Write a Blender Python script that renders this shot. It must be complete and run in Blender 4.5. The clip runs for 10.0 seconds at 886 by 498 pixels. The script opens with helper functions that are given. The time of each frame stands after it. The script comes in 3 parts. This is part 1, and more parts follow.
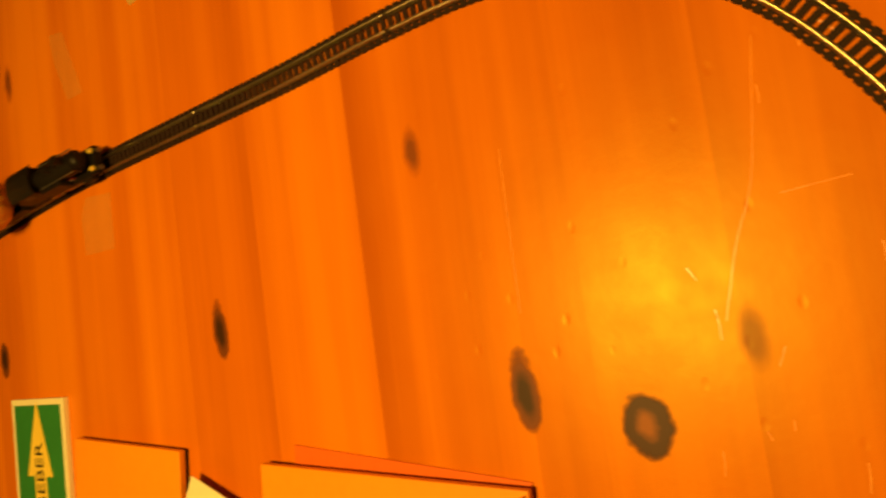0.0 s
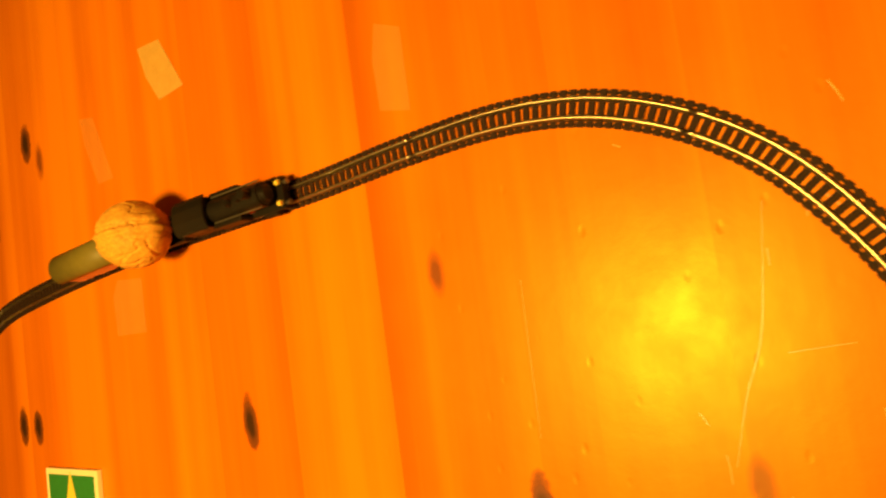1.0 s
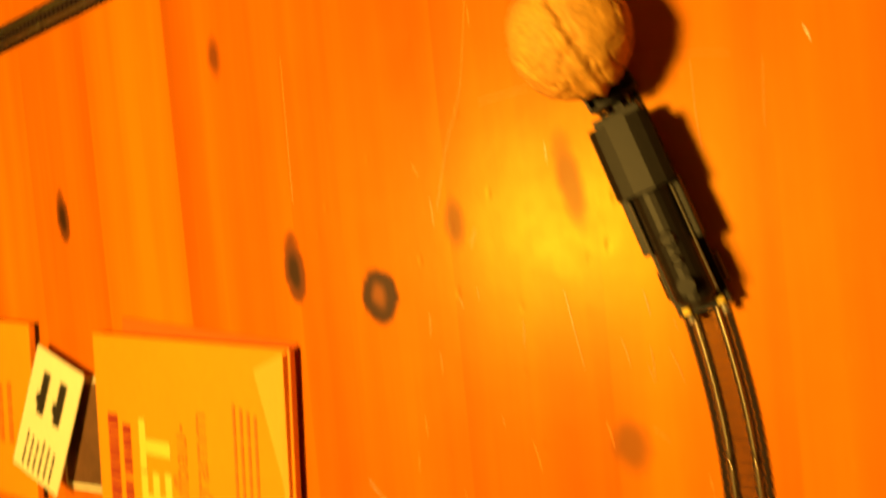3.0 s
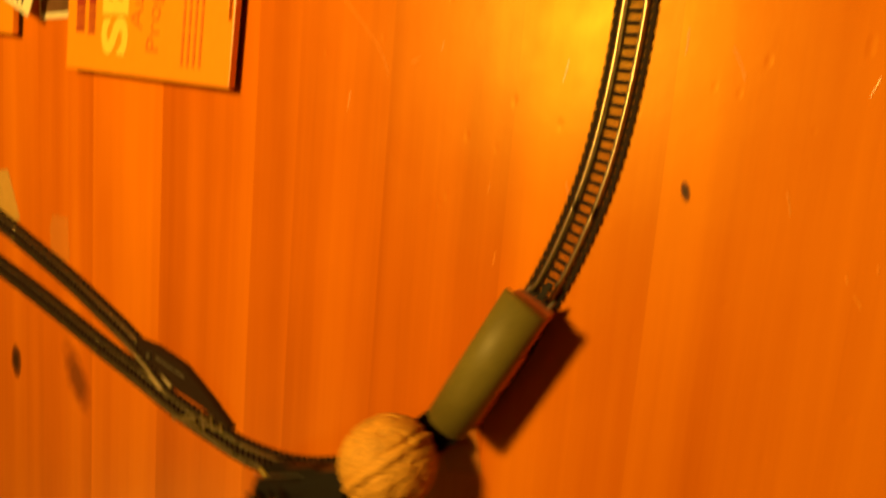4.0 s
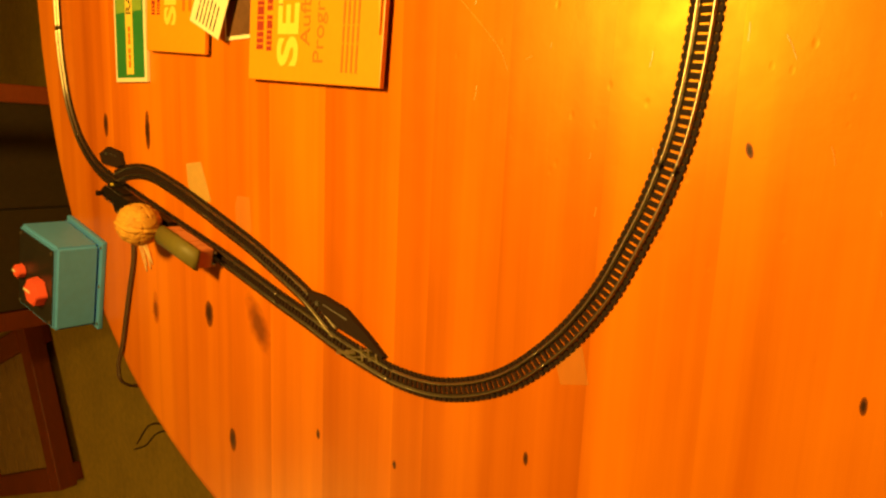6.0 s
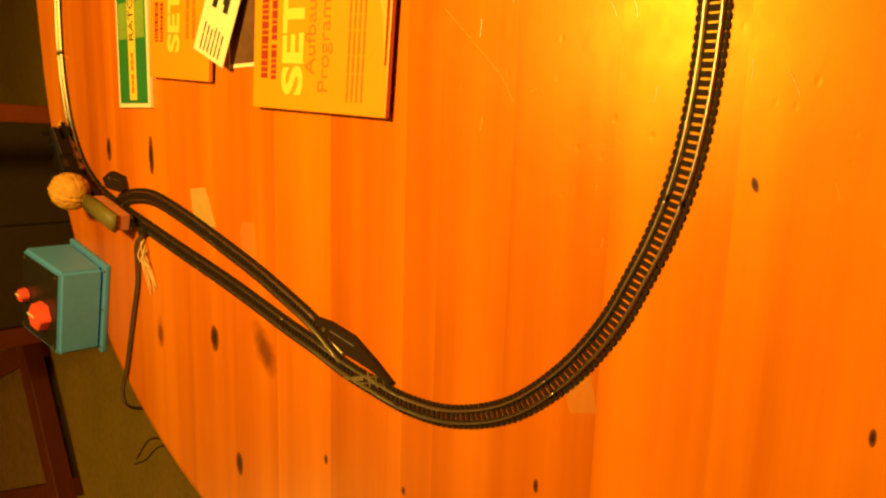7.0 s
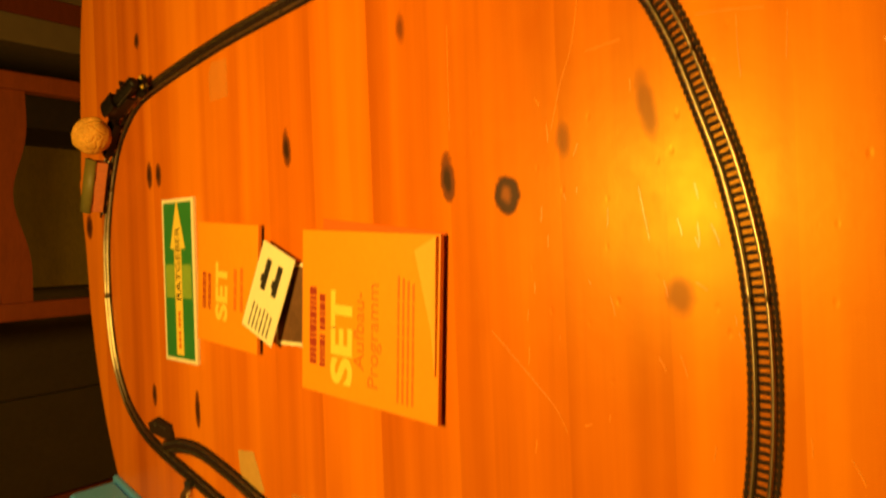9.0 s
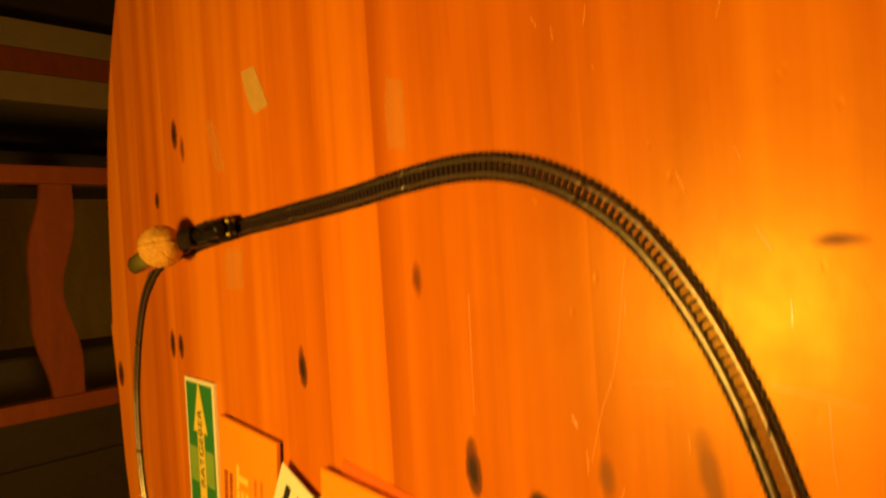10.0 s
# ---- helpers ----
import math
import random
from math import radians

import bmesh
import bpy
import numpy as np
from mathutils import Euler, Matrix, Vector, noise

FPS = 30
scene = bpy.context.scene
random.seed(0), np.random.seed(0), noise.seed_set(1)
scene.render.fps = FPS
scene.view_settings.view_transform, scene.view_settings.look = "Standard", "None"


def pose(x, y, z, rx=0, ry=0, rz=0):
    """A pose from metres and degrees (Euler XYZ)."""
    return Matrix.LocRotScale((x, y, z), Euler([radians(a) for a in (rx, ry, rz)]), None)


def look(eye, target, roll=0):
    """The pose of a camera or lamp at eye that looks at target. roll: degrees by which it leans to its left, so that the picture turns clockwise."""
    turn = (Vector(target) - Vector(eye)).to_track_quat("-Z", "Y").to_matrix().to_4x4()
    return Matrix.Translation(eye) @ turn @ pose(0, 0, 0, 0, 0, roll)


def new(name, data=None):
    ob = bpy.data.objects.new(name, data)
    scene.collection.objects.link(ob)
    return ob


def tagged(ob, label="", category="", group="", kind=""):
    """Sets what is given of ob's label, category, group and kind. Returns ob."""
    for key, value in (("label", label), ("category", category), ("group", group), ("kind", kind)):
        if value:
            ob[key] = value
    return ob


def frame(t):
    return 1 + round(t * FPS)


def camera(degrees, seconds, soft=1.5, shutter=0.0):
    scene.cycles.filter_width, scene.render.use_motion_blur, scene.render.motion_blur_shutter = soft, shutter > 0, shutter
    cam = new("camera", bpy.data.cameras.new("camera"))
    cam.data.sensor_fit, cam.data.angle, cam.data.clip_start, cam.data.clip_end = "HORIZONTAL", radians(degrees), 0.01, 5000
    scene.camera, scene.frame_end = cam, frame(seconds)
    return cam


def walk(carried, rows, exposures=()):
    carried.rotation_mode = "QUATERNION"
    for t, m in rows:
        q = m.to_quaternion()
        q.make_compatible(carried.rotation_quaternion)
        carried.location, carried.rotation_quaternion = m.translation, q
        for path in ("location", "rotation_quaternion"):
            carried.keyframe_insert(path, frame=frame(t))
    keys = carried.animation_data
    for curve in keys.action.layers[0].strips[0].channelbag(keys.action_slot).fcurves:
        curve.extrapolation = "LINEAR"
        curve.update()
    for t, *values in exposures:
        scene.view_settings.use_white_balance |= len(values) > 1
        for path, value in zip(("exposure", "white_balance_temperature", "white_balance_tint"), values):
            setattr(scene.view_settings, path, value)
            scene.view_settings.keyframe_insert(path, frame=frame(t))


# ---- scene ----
cam = camera(70.0, 10.0, soft=2.3, shutter=0.5)
PATH = [
    (0.0, look((0.1014, -0.1171, 0.9456), (0.1884, 0.3674, 0.0752), -89.01)),
    (0.5, look((0.1223, -0.1056, 0.9581), (0.1753, 0.4015, 0.0978), -92.44)),
    (1.0, look((0.1484, -0.1245, 0.9594), (0.2248, 0.3691, 0.0930), -90.26)),
    (1.5, look((0.1447, -0.1420, 0.9443), (0.1733, 0.3356, 0.0661), -94.48)),
    (2.0, look((0.1391, -0.1596, 0.9380), (0.1920, 0.2759, 0.0393), -91.69)),
    (2.5, look((0.1294, -0.1707, 0.9344), (0.1764, 0.2479, 0.0275), -91.84)),
    (2.7, look((0.1171, -0.1790, 0.9370), (0.1344, 0.2480, 0.0329), -94.84)),
    (3.8, look((-0.0655, -0.2332, 0.9496), (-0.1679, 0.2591, 0.0853), -98.42)),
    (4.0, look((-0.0865, -0.2361, 0.9437), (-0.2270, 0.2483, 0.0802), -99.24)),
    (4.5, look((-0.1358, -0.2419, 0.9639), (-0.3350, 0.2775, 0.1329), -100.33)),
    (5.0, look((-0.1187, -0.2612, 0.9950), (-0.3043, 0.3443, 0.2211), -99.00)),
    (5.5, look((-0.1015, -0.2653, 1.0003), (-0.2755, 0.3481, 0.2299), -99.32)),
    (7.0, look((-0.0796, -0.2614, 1.0052), (-0.2381, 0.3504, 0.2302), -99.72)),
    (7.5, look((-0.0760, -0.2580, 1.0065), (-0.2347, 0.3441, 0.2241), -100.02)),
    (8.0, look((-0.0621, -0.2582, 1.0049), (-0.2177, 0.3438, 0.2217), -100.38)),
    (8.5, look((-0.0130, -0.2502, 1.0183), (-0.0714, 0.3914, 0.2534), -94.47)),
    (9.0, look((0.0323, -0.2475, 1.0163), (0.0289, 0.3913, 0.2469), -92.47)),
    (9.5, look((0.0903, -0.2382, 1.0195), (0.1116, 0.3964, 0.2470), -92.33)),
    (10.0, look((0.1748, -0.2336, 0.9646), (0.1675, 0.4713, 0.2553), -93.98)),
]
EXPOSURES = [(0.0, -0.62), (0.2, -0.2), (0.5, 0.0), (1.0, 0.05), (2.5, 0.0), (3.3, -0.2), (4.0, -0.42), (4.5, -0.02), (5.0, 0.34), (5.5, 0.08), (8.5, 0.06), (9.0, -0.40), (10.0, -0.52)]
walk(cam, PATH, EXPOSURES)

# ---- light: one warm pendant bulb over the table, and the dim room ----
TOP = 0.75
world = bpy.data.worlds.new("room_glow")
scene.world = world
world.use_nodes = True
world.node_tree.nodes["Background"].inputs[0].default_value = (1.0, 0.58, 0.10, 1)
world.node_tree.nodes["Background"].inputs[1].default_value = 0.06
bulb = bpy.data.lights.new("pendant_bulb", "POINT")
bulb.energy, bulb.color, bulb.shadow_soft_size = 26.0, (1.0, 0.57, 0.10), 0.04
lamp = new("pendant_bulb", bulb)
lamp.location = (0.08, 0.005, TOP + 0.52)
far = bpy.data.lights.new("room_bulb", "POINT")
far.energy, far.color, far.shadow_soft_size = 24.0, (1.0, 0.60, 0.10), 0.08
far_lamp = new("room_bulb", far)
far_lamp.location = (-1.95, 1.9, 2.15)


# ---- materials ----
def mat(name, color, rough=0.5, metal=0.0, vary=0.15, scale=60.0, bump=0.1, coat=0.0, stretch=(1, 1, 1), emit=0.0):
    m = bpy.data.materials.new(name)
    m.use_nodes = True
    nt = m.node_tree
    b = nt.nodes["Principled BSDF"]
    tc = nt.nodes.new("ShaderNodeTexCoord")
    mp = nt.nodes.new("ShaderNodeMapping")
    mp.inputs["Scale"].default_value = stretch
    nt.links.new(tc.outputs["Object"], mp.inputs[0])
    n1, n2 = nt.nodes.new("ShaderNodeTexNoise"), nt.nodes.new("ShaderNodeTexNoise")
    n1.inputs["Scale"].default_value, n1.inputs["Detail"].default_value = scale, 4
    n2.inputs["Scale"].default_value, n2.inputs["Detail"].default_value = scale * 7, 3
    for n in (n1, n2):
        nt.links.new(mp.outputs[0], n.inputs["Vector"])
    add = nt.nodes.new("ShaderNodeMath")
    add.operation = "ADD"
    nt.links.new(n1.outputs[0], add.inputs[0])
    nt.links.new(n2.outputs[0], add.inputs[1])
    ramp = nt.nodes.new("ShaderNodeMapRange")
    ramp.inputs[1].default_value, ramp.inputs[2].default_value = 0.6, 1.4
    ramp.inputs[3].default_value, ramp.inputs[4].default_value = 1 - vary, 1 + vary
    nt.links.new(add.outputs[0], ramp.inputs[0])
    mul = nt.nodes.new("ShaderNodeVectorMath")
    mul.operation = "SCALE"
    mul.inputs[0].default_value = color
    nt.links.new(ramp.outputs[0], mul.inputs["Scale"])
    nt.links.new(mul.outputs[0], b.inputs["Base Color"])
    b.inputs["Roughness"].default_value, b.inputs["Metallic"].default_value = rough, metal
    b.inputs["Coat Weight"].default_value = coat
    b.inputs["Coat Roughness"].default_value = 0.12
    if bump:
        bp = nt.nodes.new("ShaderNodeBump")
        bp.inputs["Strength"].default_value, bp.inputs["Distance"].default_value = bump, 0.0006
        nt.links.new(n2.outputs[0], bp.inputs["Height"])
        nt.links.new(bp.outputs[0], b.inputs["Normal"])
    if emit:
        b.inputs["Emission Color"].default_value, b.inputs["Emission Strength"].default_value = (*color, 1), emit
    return m


def pine():
    """Lacquered pine: long grain along x, a tone for each stave, dents and scratches in the lacquer."""
    m = bpy.data.materials.new("lacquered_pine")
    m.use_nodes = True
    nt = m.node_tree
    N, L = nt.nodes.new, nt.links.new
    b = nt.nodes["Principled BSDF"]
    geo, info = N("ShaderNodeNewGeometry"), N("ShaderNodeObjectInfo")
    off = N("ShaderNodeVectorMath")
    off.operation = "MULTIPLY_ADD"
    comb = N("ShaderNodeCombineXYZ")
    L(info.outputs["Random"], comb.inputs[0])
    off.inputs[1].default_value = (7, 3, 5)
    L(comb.outputs[0], off.inputs[0])
    L(geo.outputs["Position"], off.inputs[2])

    def noise_at(scale, stretch, detail=4, rough=0.55):
        mp = N("ShaderNodeMapping")
        mp.inputs["Scale"].default_value = stretch
        L(off.outputs[0], mp.inputs[0])
        n = N("ShaderNodeTexNoise")
        n.inputs["Scale"].default_value, n.inputs["Detail"].default_value, n.inputs["Roughness"].default_value = scale, detail, rough
        L(mp.outputs[0], n.inputs["Vector"])
        return n

    bands = noise_at(1.0, (0.9, 34, 14), 2, 0.5)
    grain = noise_at(1.0, (9, 330, 140), 3, 0.6)
    cloud = noise_at(1.0, (9, 16, 10), 3, 0.5)
    mixv = N("ShaderNodeMath")
    mixv.operation = "MULTIPLY_ADD"
    mixv.inputs[1].default_value = 0.16
    L(grain.outputs[0], mixv.inputs[0])
    L(bands.outputs[0], mixv.inputs[2])
    m2 = N("ShaderNodeMath")
    m2.operation = "MULTIPLY_ADD"
    m2.inputs[1].default_value = 0.25
    L(cloud.outputs[0], m2.inputs[0])
    L(mixv.outputs[0], m2.inputs[2])
    m3 = N("ShaderNodeMath")
    m3.operation = "MULTIPLY_ADD"
    m3.inputs[1].default_value = 0.25
    L(info.outputs["Random"], m3.inputs[0])
    L(m2.outputs[0], m3.inputs[2])
    ramp = N("ShaderNodeValToRGB")
    e = ramp.color_ramp.elements
    e[0].position, e[0].color = 0.52, (0.44, 0.093, 0.001, 1)
    e[1].position, e[1].color = 1.02, (0.71, 0.197, 0.003, 1)
    mid = e.new(0.76)
    mid.color = (0.58, 0.138, 0.002, 1)
    L(m3.outputs[0], ramp.inputs[0])
    L(ramp.outputs[0], b.inputs["Base Color"])
    # lacquer: gloss that wears, dents
    wear = noise_at(1.0, (60, 60, 60), 4, 0.6)
    mr = N("ShaderNodeMapRange")
    mr.inputs[3].default_value, mr.inputs[4].default_value = 0.29, 0.46
    L(wear.outputs[0], mr.inputs[0])
    L(mr.outputs[0], b.inputs["Roughness"])
    b.inputs["Specular Tint"].default_value = (1.0, 0.86, 0.12, 1)
    b.inputs["Specular IOR Level"].default_value = 0.50
    b.inputs["Coat Weight"].default_value = 0.0
    b.inputs["Coat Roughness"].default_value = 0.22
    pos = N("ShaderNodeMapping")
    pos.inputs["Scale"].default_value = (55, 95, 60)
    L(geo.outputs["Position"], pos.inputs[0])
    vor = N("ShaderNodeTexVoronoi")
    vor.inputs["Scale"].default_value = 1.0
    L(pos.outputs[0], vor.inputs["Vector"])
    dent = N("ShaderNodeMapRange")
    dent.inputs[1].default_value, dent.inputs[2].default_value = 0.0, 0.13
    L(vor.outputs["Distance"], dent.inputs[0])
    pit = N("ShaderNodeMath")
    pit.operation = "MULTIPLY_ADD"
    pit.inputs[1].default_value = 0.35
    L(dent.outputs[0], pit.inputs[0])
    faint = N("ShaderNodeMath")
    faint.operation = "MULTIPLY"
    faint.inputs[1].default_value = 0.4
    L(wear.outputs[0], faint.inputs[0])
    L(faint.outputs[0], pit.inputs[2])
    bp = N("ShaderNodeBump")
    bp.inputs["Strength"].default_value, bp.inputs["Distance"].default_value = 0.32, 0.0008
    L(pit.outputs[0], bp.inputs["Height"])
    L(bp.outputs[0], b.inputs["Normal"])
    L(bp.outputs[0], b.inputs["Coat Normal"])
    return m


def stain(name, dark, rim, soft=0.25, strength=1.0, lo=0.55, hi=1.05):
    """A knot or stain of the wood: dark in the middle, with an uneven edge that fades into the board."""
    m = bpy.data.materials.new(name)
    m.use_nodes = True
    nt = m.node_tree
    N, L = nt.nodes.new, nt.links.new
    b, out = nt.nodes["Principled BSDF"], nt.nodes["Material Output"]
    tc = N("ShaderNodeTexCoord")
    nz = N("ShaderNodeTexNoise")
    nz.inputs["Scale"].default_value, nz.inputs["Detail"].default_value = 160.0, 4
    L(tc.outputs["Object"], nz.inputs["Vector"])
    ln = N("ShaderNodeVectorMath")
    ln.operation = "LENGTH"
    uv = N("ShaderNodeUVMap")
    L(uv.outputs[0], ln.inputs[0])
    ad = N("ShaderNodeMath")
    ad.operation = "MULTIPLY_ADD"
    ad.inputs[1].default_value = 0.5
    L(nz.outputs[0], ad.inputs[0])
    L(ln.outputs["Value"], ad.inputs[2])
    al = N("ShaderNodeMapRange")
    al.inputs[1].default_value, al.inputs[2].default_value = 1.15, 1.15 - soft
    al.inputs[3].default_value, al.inputs[4].default_value = 0.0, strength
    L(ad.outputs[0], al.inputs[0])
    ramp = N("ShaderNodeValToRGB")
    ramp.color_ramp.elements[0].position, ramp.color_ramp.elements[0].color = lo, (*dark, 1)
    ramp.color_ramp.elements[1].position, ramp.color_ramp.elements[1].color = hi, (*rim, 1)
    L(ad.outputs[0], ramp.inputs[0])
    L(ramp.outputs[0], b.inputs["Base Color"])
    b.inputs["Roughness"].default_value = 0.5
    b.inputs["Specular IOR Level"].default_value = 0.25
    tr, mx = N("ShaderNodeBsdfTransparent"), N("ShaderNodeMixShader")
    L(al.outputs[0], mx.inputs[0])
    L(tr.outputs[0], mx.inputs[1])
    L(b.outputs[0], mx.inputs[2])
    L(mx.outputs[0], out.inputs[0])
    return m


PINE = pine()
KNOT = stain("dark_knot", (0.040, 0.014, 0.003), (0.20, 0.05, 0.004))
KNOT_FAINT = stain("faint_knot", (0.22, 0.055, 0.006), (0.42, 0.10, 0.004), 0.6, 0.7)
RING = stain("ring_knot", (0.26, 0.075, 0.006), (0.055, 0.018, 0.004), 0.22, 1.0, 0.42, 0.72)
GREY = stain("olive_stain", (0.24, 0.10, 0.012), (0.36, 0.11, 0.008), 0.5, 0.42)
SCRATCH = mat("scratched_lacquer", (0.76, 0.25, 0.012), 0.3, vary=0.2, bump=0)
SCRATCH.node_tree.nodes["Principled BSDF"].inputs["Specular IOR Level"].default_value = 0.85
TAPE = mat("yellowed_tape", (0.74, 0.50, 0.14), 0.35, vary=0.12, scale=150)
TIE = mat("brown_black_plastic", (0.022, 0.010, 0.005), 0.8, vary=0.2, scale=300)
TIE.node_tree.nodes["Principled BSDF"].inputs["Specular IOR Level"].default_value = 0.2
NICKEL = mat("nickel_silver_rail", (0.60, 0.50, 0.33), 0.32, 1.0, vary=0.12, scale=400)
BLACK = mat("black_loco_paint", (0.007, 0.005, 0.0035), 0.5, vary=0.3, scale=300)
STEEL = mat("worn_steel", (0.30, 0.27, 0.22), 0.4, 0.9, vary=0.2, scale=400)
RED = mat("red_wheel_paint", (0.35, 0.03, 0.02), 0.45, vary=0.15)
for paint in (BLACK, STEEL):
    paint.node_tree.nodes["Principled BSDF"].inputs["Specular IOR Level"].default_value = 0.25
SHELL = mat("walnut_shell", (0.58, 0.29, 0.035), 0.7, vary=0.35, scale=120, bump=0.25)
ROOF = mat("grey_green_roof", (0.15, 0.125, 0.025), 0.5, vary=0.12, scale=200)
BROWN = mat("red_brown_wagon_side", (0.58, 0.20, 0.075), 0.5, vary=0.15, scale=250)
for paint in (SHELL, ROOF, BROWN):
    paint.node_tree.nodes["Principled BSDF"].inputs["Specular IOR Level"].default_value = 0.3
GREEN = mat("green_print", (0.03, 0.20, 0.045), 0.4, vary=0.1)
YELLOW = mat("yellow_print", (0.82, 0.60, 0.08), 0.4, vary=0.06)
WHITE = mat("cream_card", (0.80, 0.74, 0.50), 0.5, vary=0.05)
ORANGE = mat("orange_card", (0.86, 0.30, 0.008), 0.36, vary=0.05, scale=40, coat=0.25)
ORANGE_RED = mat("red_orange_card", (0.66, 0.13, 0.012), 0.45, vary=0.08)
ORANGE_RED.node_tree.nodes["Principled BSDF"].inputs["Specular IOR Level"].default_value = 0.15
INK = mat("dark_red_ink", (0.30, 0.03, 0.012), 0.5, vary=0.1)
PALE = mat("pale_orange_fold", (0.86, 0.40, 0.05), 0.45, vary=0.05)
FAINT = mat("deep_orange_ink", (0.62, 0.16, 0.008), 0.45, vary=0.05)
DARK = mat("black_card", (0.02, 0.016, 0.012), 0.5, vary=0.2)
TEAL = mat("blue_grey_plastic", (0.09, 0.33, 0.82), 0.38, vary=0.08, scale=30)
PANEL = mat("black_panel", (0.02, 0.018, 0.015), 0.35, vary=0.2)
KNOB = mat("red_plastic", (0.90, 0.12, 0.06), 0.4, vary=0.06)
CABLE = mat("brown_cable", (0.09, 0.045, 0.018), 0.5, vary=0.2)
WIRE = mat("pale_wire", (0.70, 0.50, 0.20), 0.45, vary=0.2)
CHAIRWOOD = mat("reddish_chair_wood", (0.31, 0.062, 0.006), 0.45, vary=0.2, scale=12, stretch=(1, 1, 6))
SEATCLOTH = mat("olive_seat_slat", (0.42, 0.24, 0.05), 0.75, vary=0.25, scale=25)
FLOOR = mat("dull_floor", (0.58, 0.40, 0.05), 0.7, vary=0.2, scale=6)
WALL = mat("dim_wall", (0.34, 0.24, 0.11), 0.85, vary=0.12, scale=4)
CABINET = mat("dark_olive_wood", (0.095, 0.062, 0.018), 0.6, vary=0.18, scale=10)
SHADE = mat("dark_panel_wood", (0.05, 0.03, 0.016), 0.7, vary=0.2, scale=8)


# ---- helpers ----
def part(name, bm, material, parent=None, label=""):
    bmesh.ops.recalc_face_normals(bm, faces=bm.faces[:])
    me = bpy.data.meshes.new(name)
    bm.to_mesh(me)
    bm.free()
    for m in material if isinstance(material, (list, tuple)) else [material]:
        me.materials.append(m)
    ob = new(name, me)
    if parent is not None:
        ob.parent = parent
    if label:
        tagged(ob, label)
    return ob


def smooth(ob):
    for p in ob.data.polygons:
        p.use_smooth = True
    return ob


def empty(name, m=None):
    ob = new(name)
    ob.empty_display_size = 0.01
    if m is not None:
        ob.matrix_basis = m
    return ob


def block(x0, x1, y0, y1, z0, z1, bevel=0.0, bm=None, seg=2):
    own = bmesh.new()
    bmesh.ops.create_cube(own, size=1)
    for v in own.verts:
        v.co = Vector(((x0 + x1) / 2 + v.co.x * (x1 - x0), (y0 + y1) / 2 + v.co.y * (y1 - y0), (z0 + z1) / 2 + v.co.z * (z1 - z0)))
    if bevel:
        bmesh.ops.bevel(own, geom=own.edges[:], offset=bevel, segments=seg, profile=0.6, affect="EDGES")
    return merge(bm, own)


def merge(bm, own):
    if bm is None:
        return own
    me = bpy.data.meshes.new("tmp")
    own.to_mesh(me)
    own.free()
    bm.from_mesh(me)
    bpy.data.meshes.remove(me)
    return bm


def rod(p, q, r, sides=12, bm=None, r2=None, bevel=0.0):
    own = bmesh.new()
    p, q = Vector(p), Vector(q)
    bmesh.ops.create_cone(own, cap_ends=True, segments=sides, radius1=r, radius2=r if r2 is None else r2, depth=(q - p).length)
    if bevel:
        bmesh.ops.bevel(own, geom=[e for e in own.edges if len(e.link_faces) == 2 and e.calc_face_angle(0) > 1.0], offset=bevel, segments=2, affect="EDGES")
    bmesh.ops.transform(own, matrix=Matrix.Translation((p + q) / 2) @ (q - p).to_track_quat("Z", "Y").to_matrix().to_4x4(), verts=own.verts[:])
    return merge(bm, own)


def sweep(points, profile, closed=False, bm=None):
    """A profile (offset to the left, height) carried along plan points (x, y)."""
    own = bmesh.new()
    pts = [Vector((x, y)) for x, y in points]
    n, rings = len(pts), []
    for i, p in enumerate(pts):
        a = pts[(i - 1) % n] if closed or i else p
        b = pts[(i + 1) % n] if closed or i < n - 1 else p
        t = (b - a).normalized()
        left = Vector((-t.y, t.x))
        rings.append([own.verts.new((p.x + left.x * o, p.y + left.y * o, h)) for o, h in profile])
    k = len(profile)
    for i in range(n if closed else n - 1):
        r0, r1 = rings[i], rings[(i + 1) % n]
        for j in range(k):
            own.faces.new((r0[j], r0[(j + 1) % k], r1[(j + 1) % k], r1[j]))
    if not closed:
        own.faces.new(rings[0])
        own.faces.new(rings[-1][::-1])
    return merge(bm, own)


def tube(points, r, sides=8):
    own = bmesh.new()
    pts = [Vector(p) for p in points]
    rings = []
    for i, p in enumerate(pts):
        t = (pts[min(i + 1, len(pts) - 1)] - pts[max(i - 1, 0)]).normalized()
        u = t.cross(Vector((0, 0, 1)) if abs(t.z) < 0.9 else Vector((1, 0, 0))).normalized()
        w = t.cross(u)
        rings.append([own.verts.new(p + (u * math.cos(a) + w * math.sin(a)) * r) for a in [2 * math.pi * j / sides for j in range(sides)]])
    for r0, r1 in zip(rings, rings[1:]):
        for j in range(sides):
            own.faces.new((r0[j], r0[(j + 1) % sides], r1[(j + 1) % sides], r1[j]))
    own.faces.new(rings[0])
    own.faces.new(rings[-1][::-1])
    return own


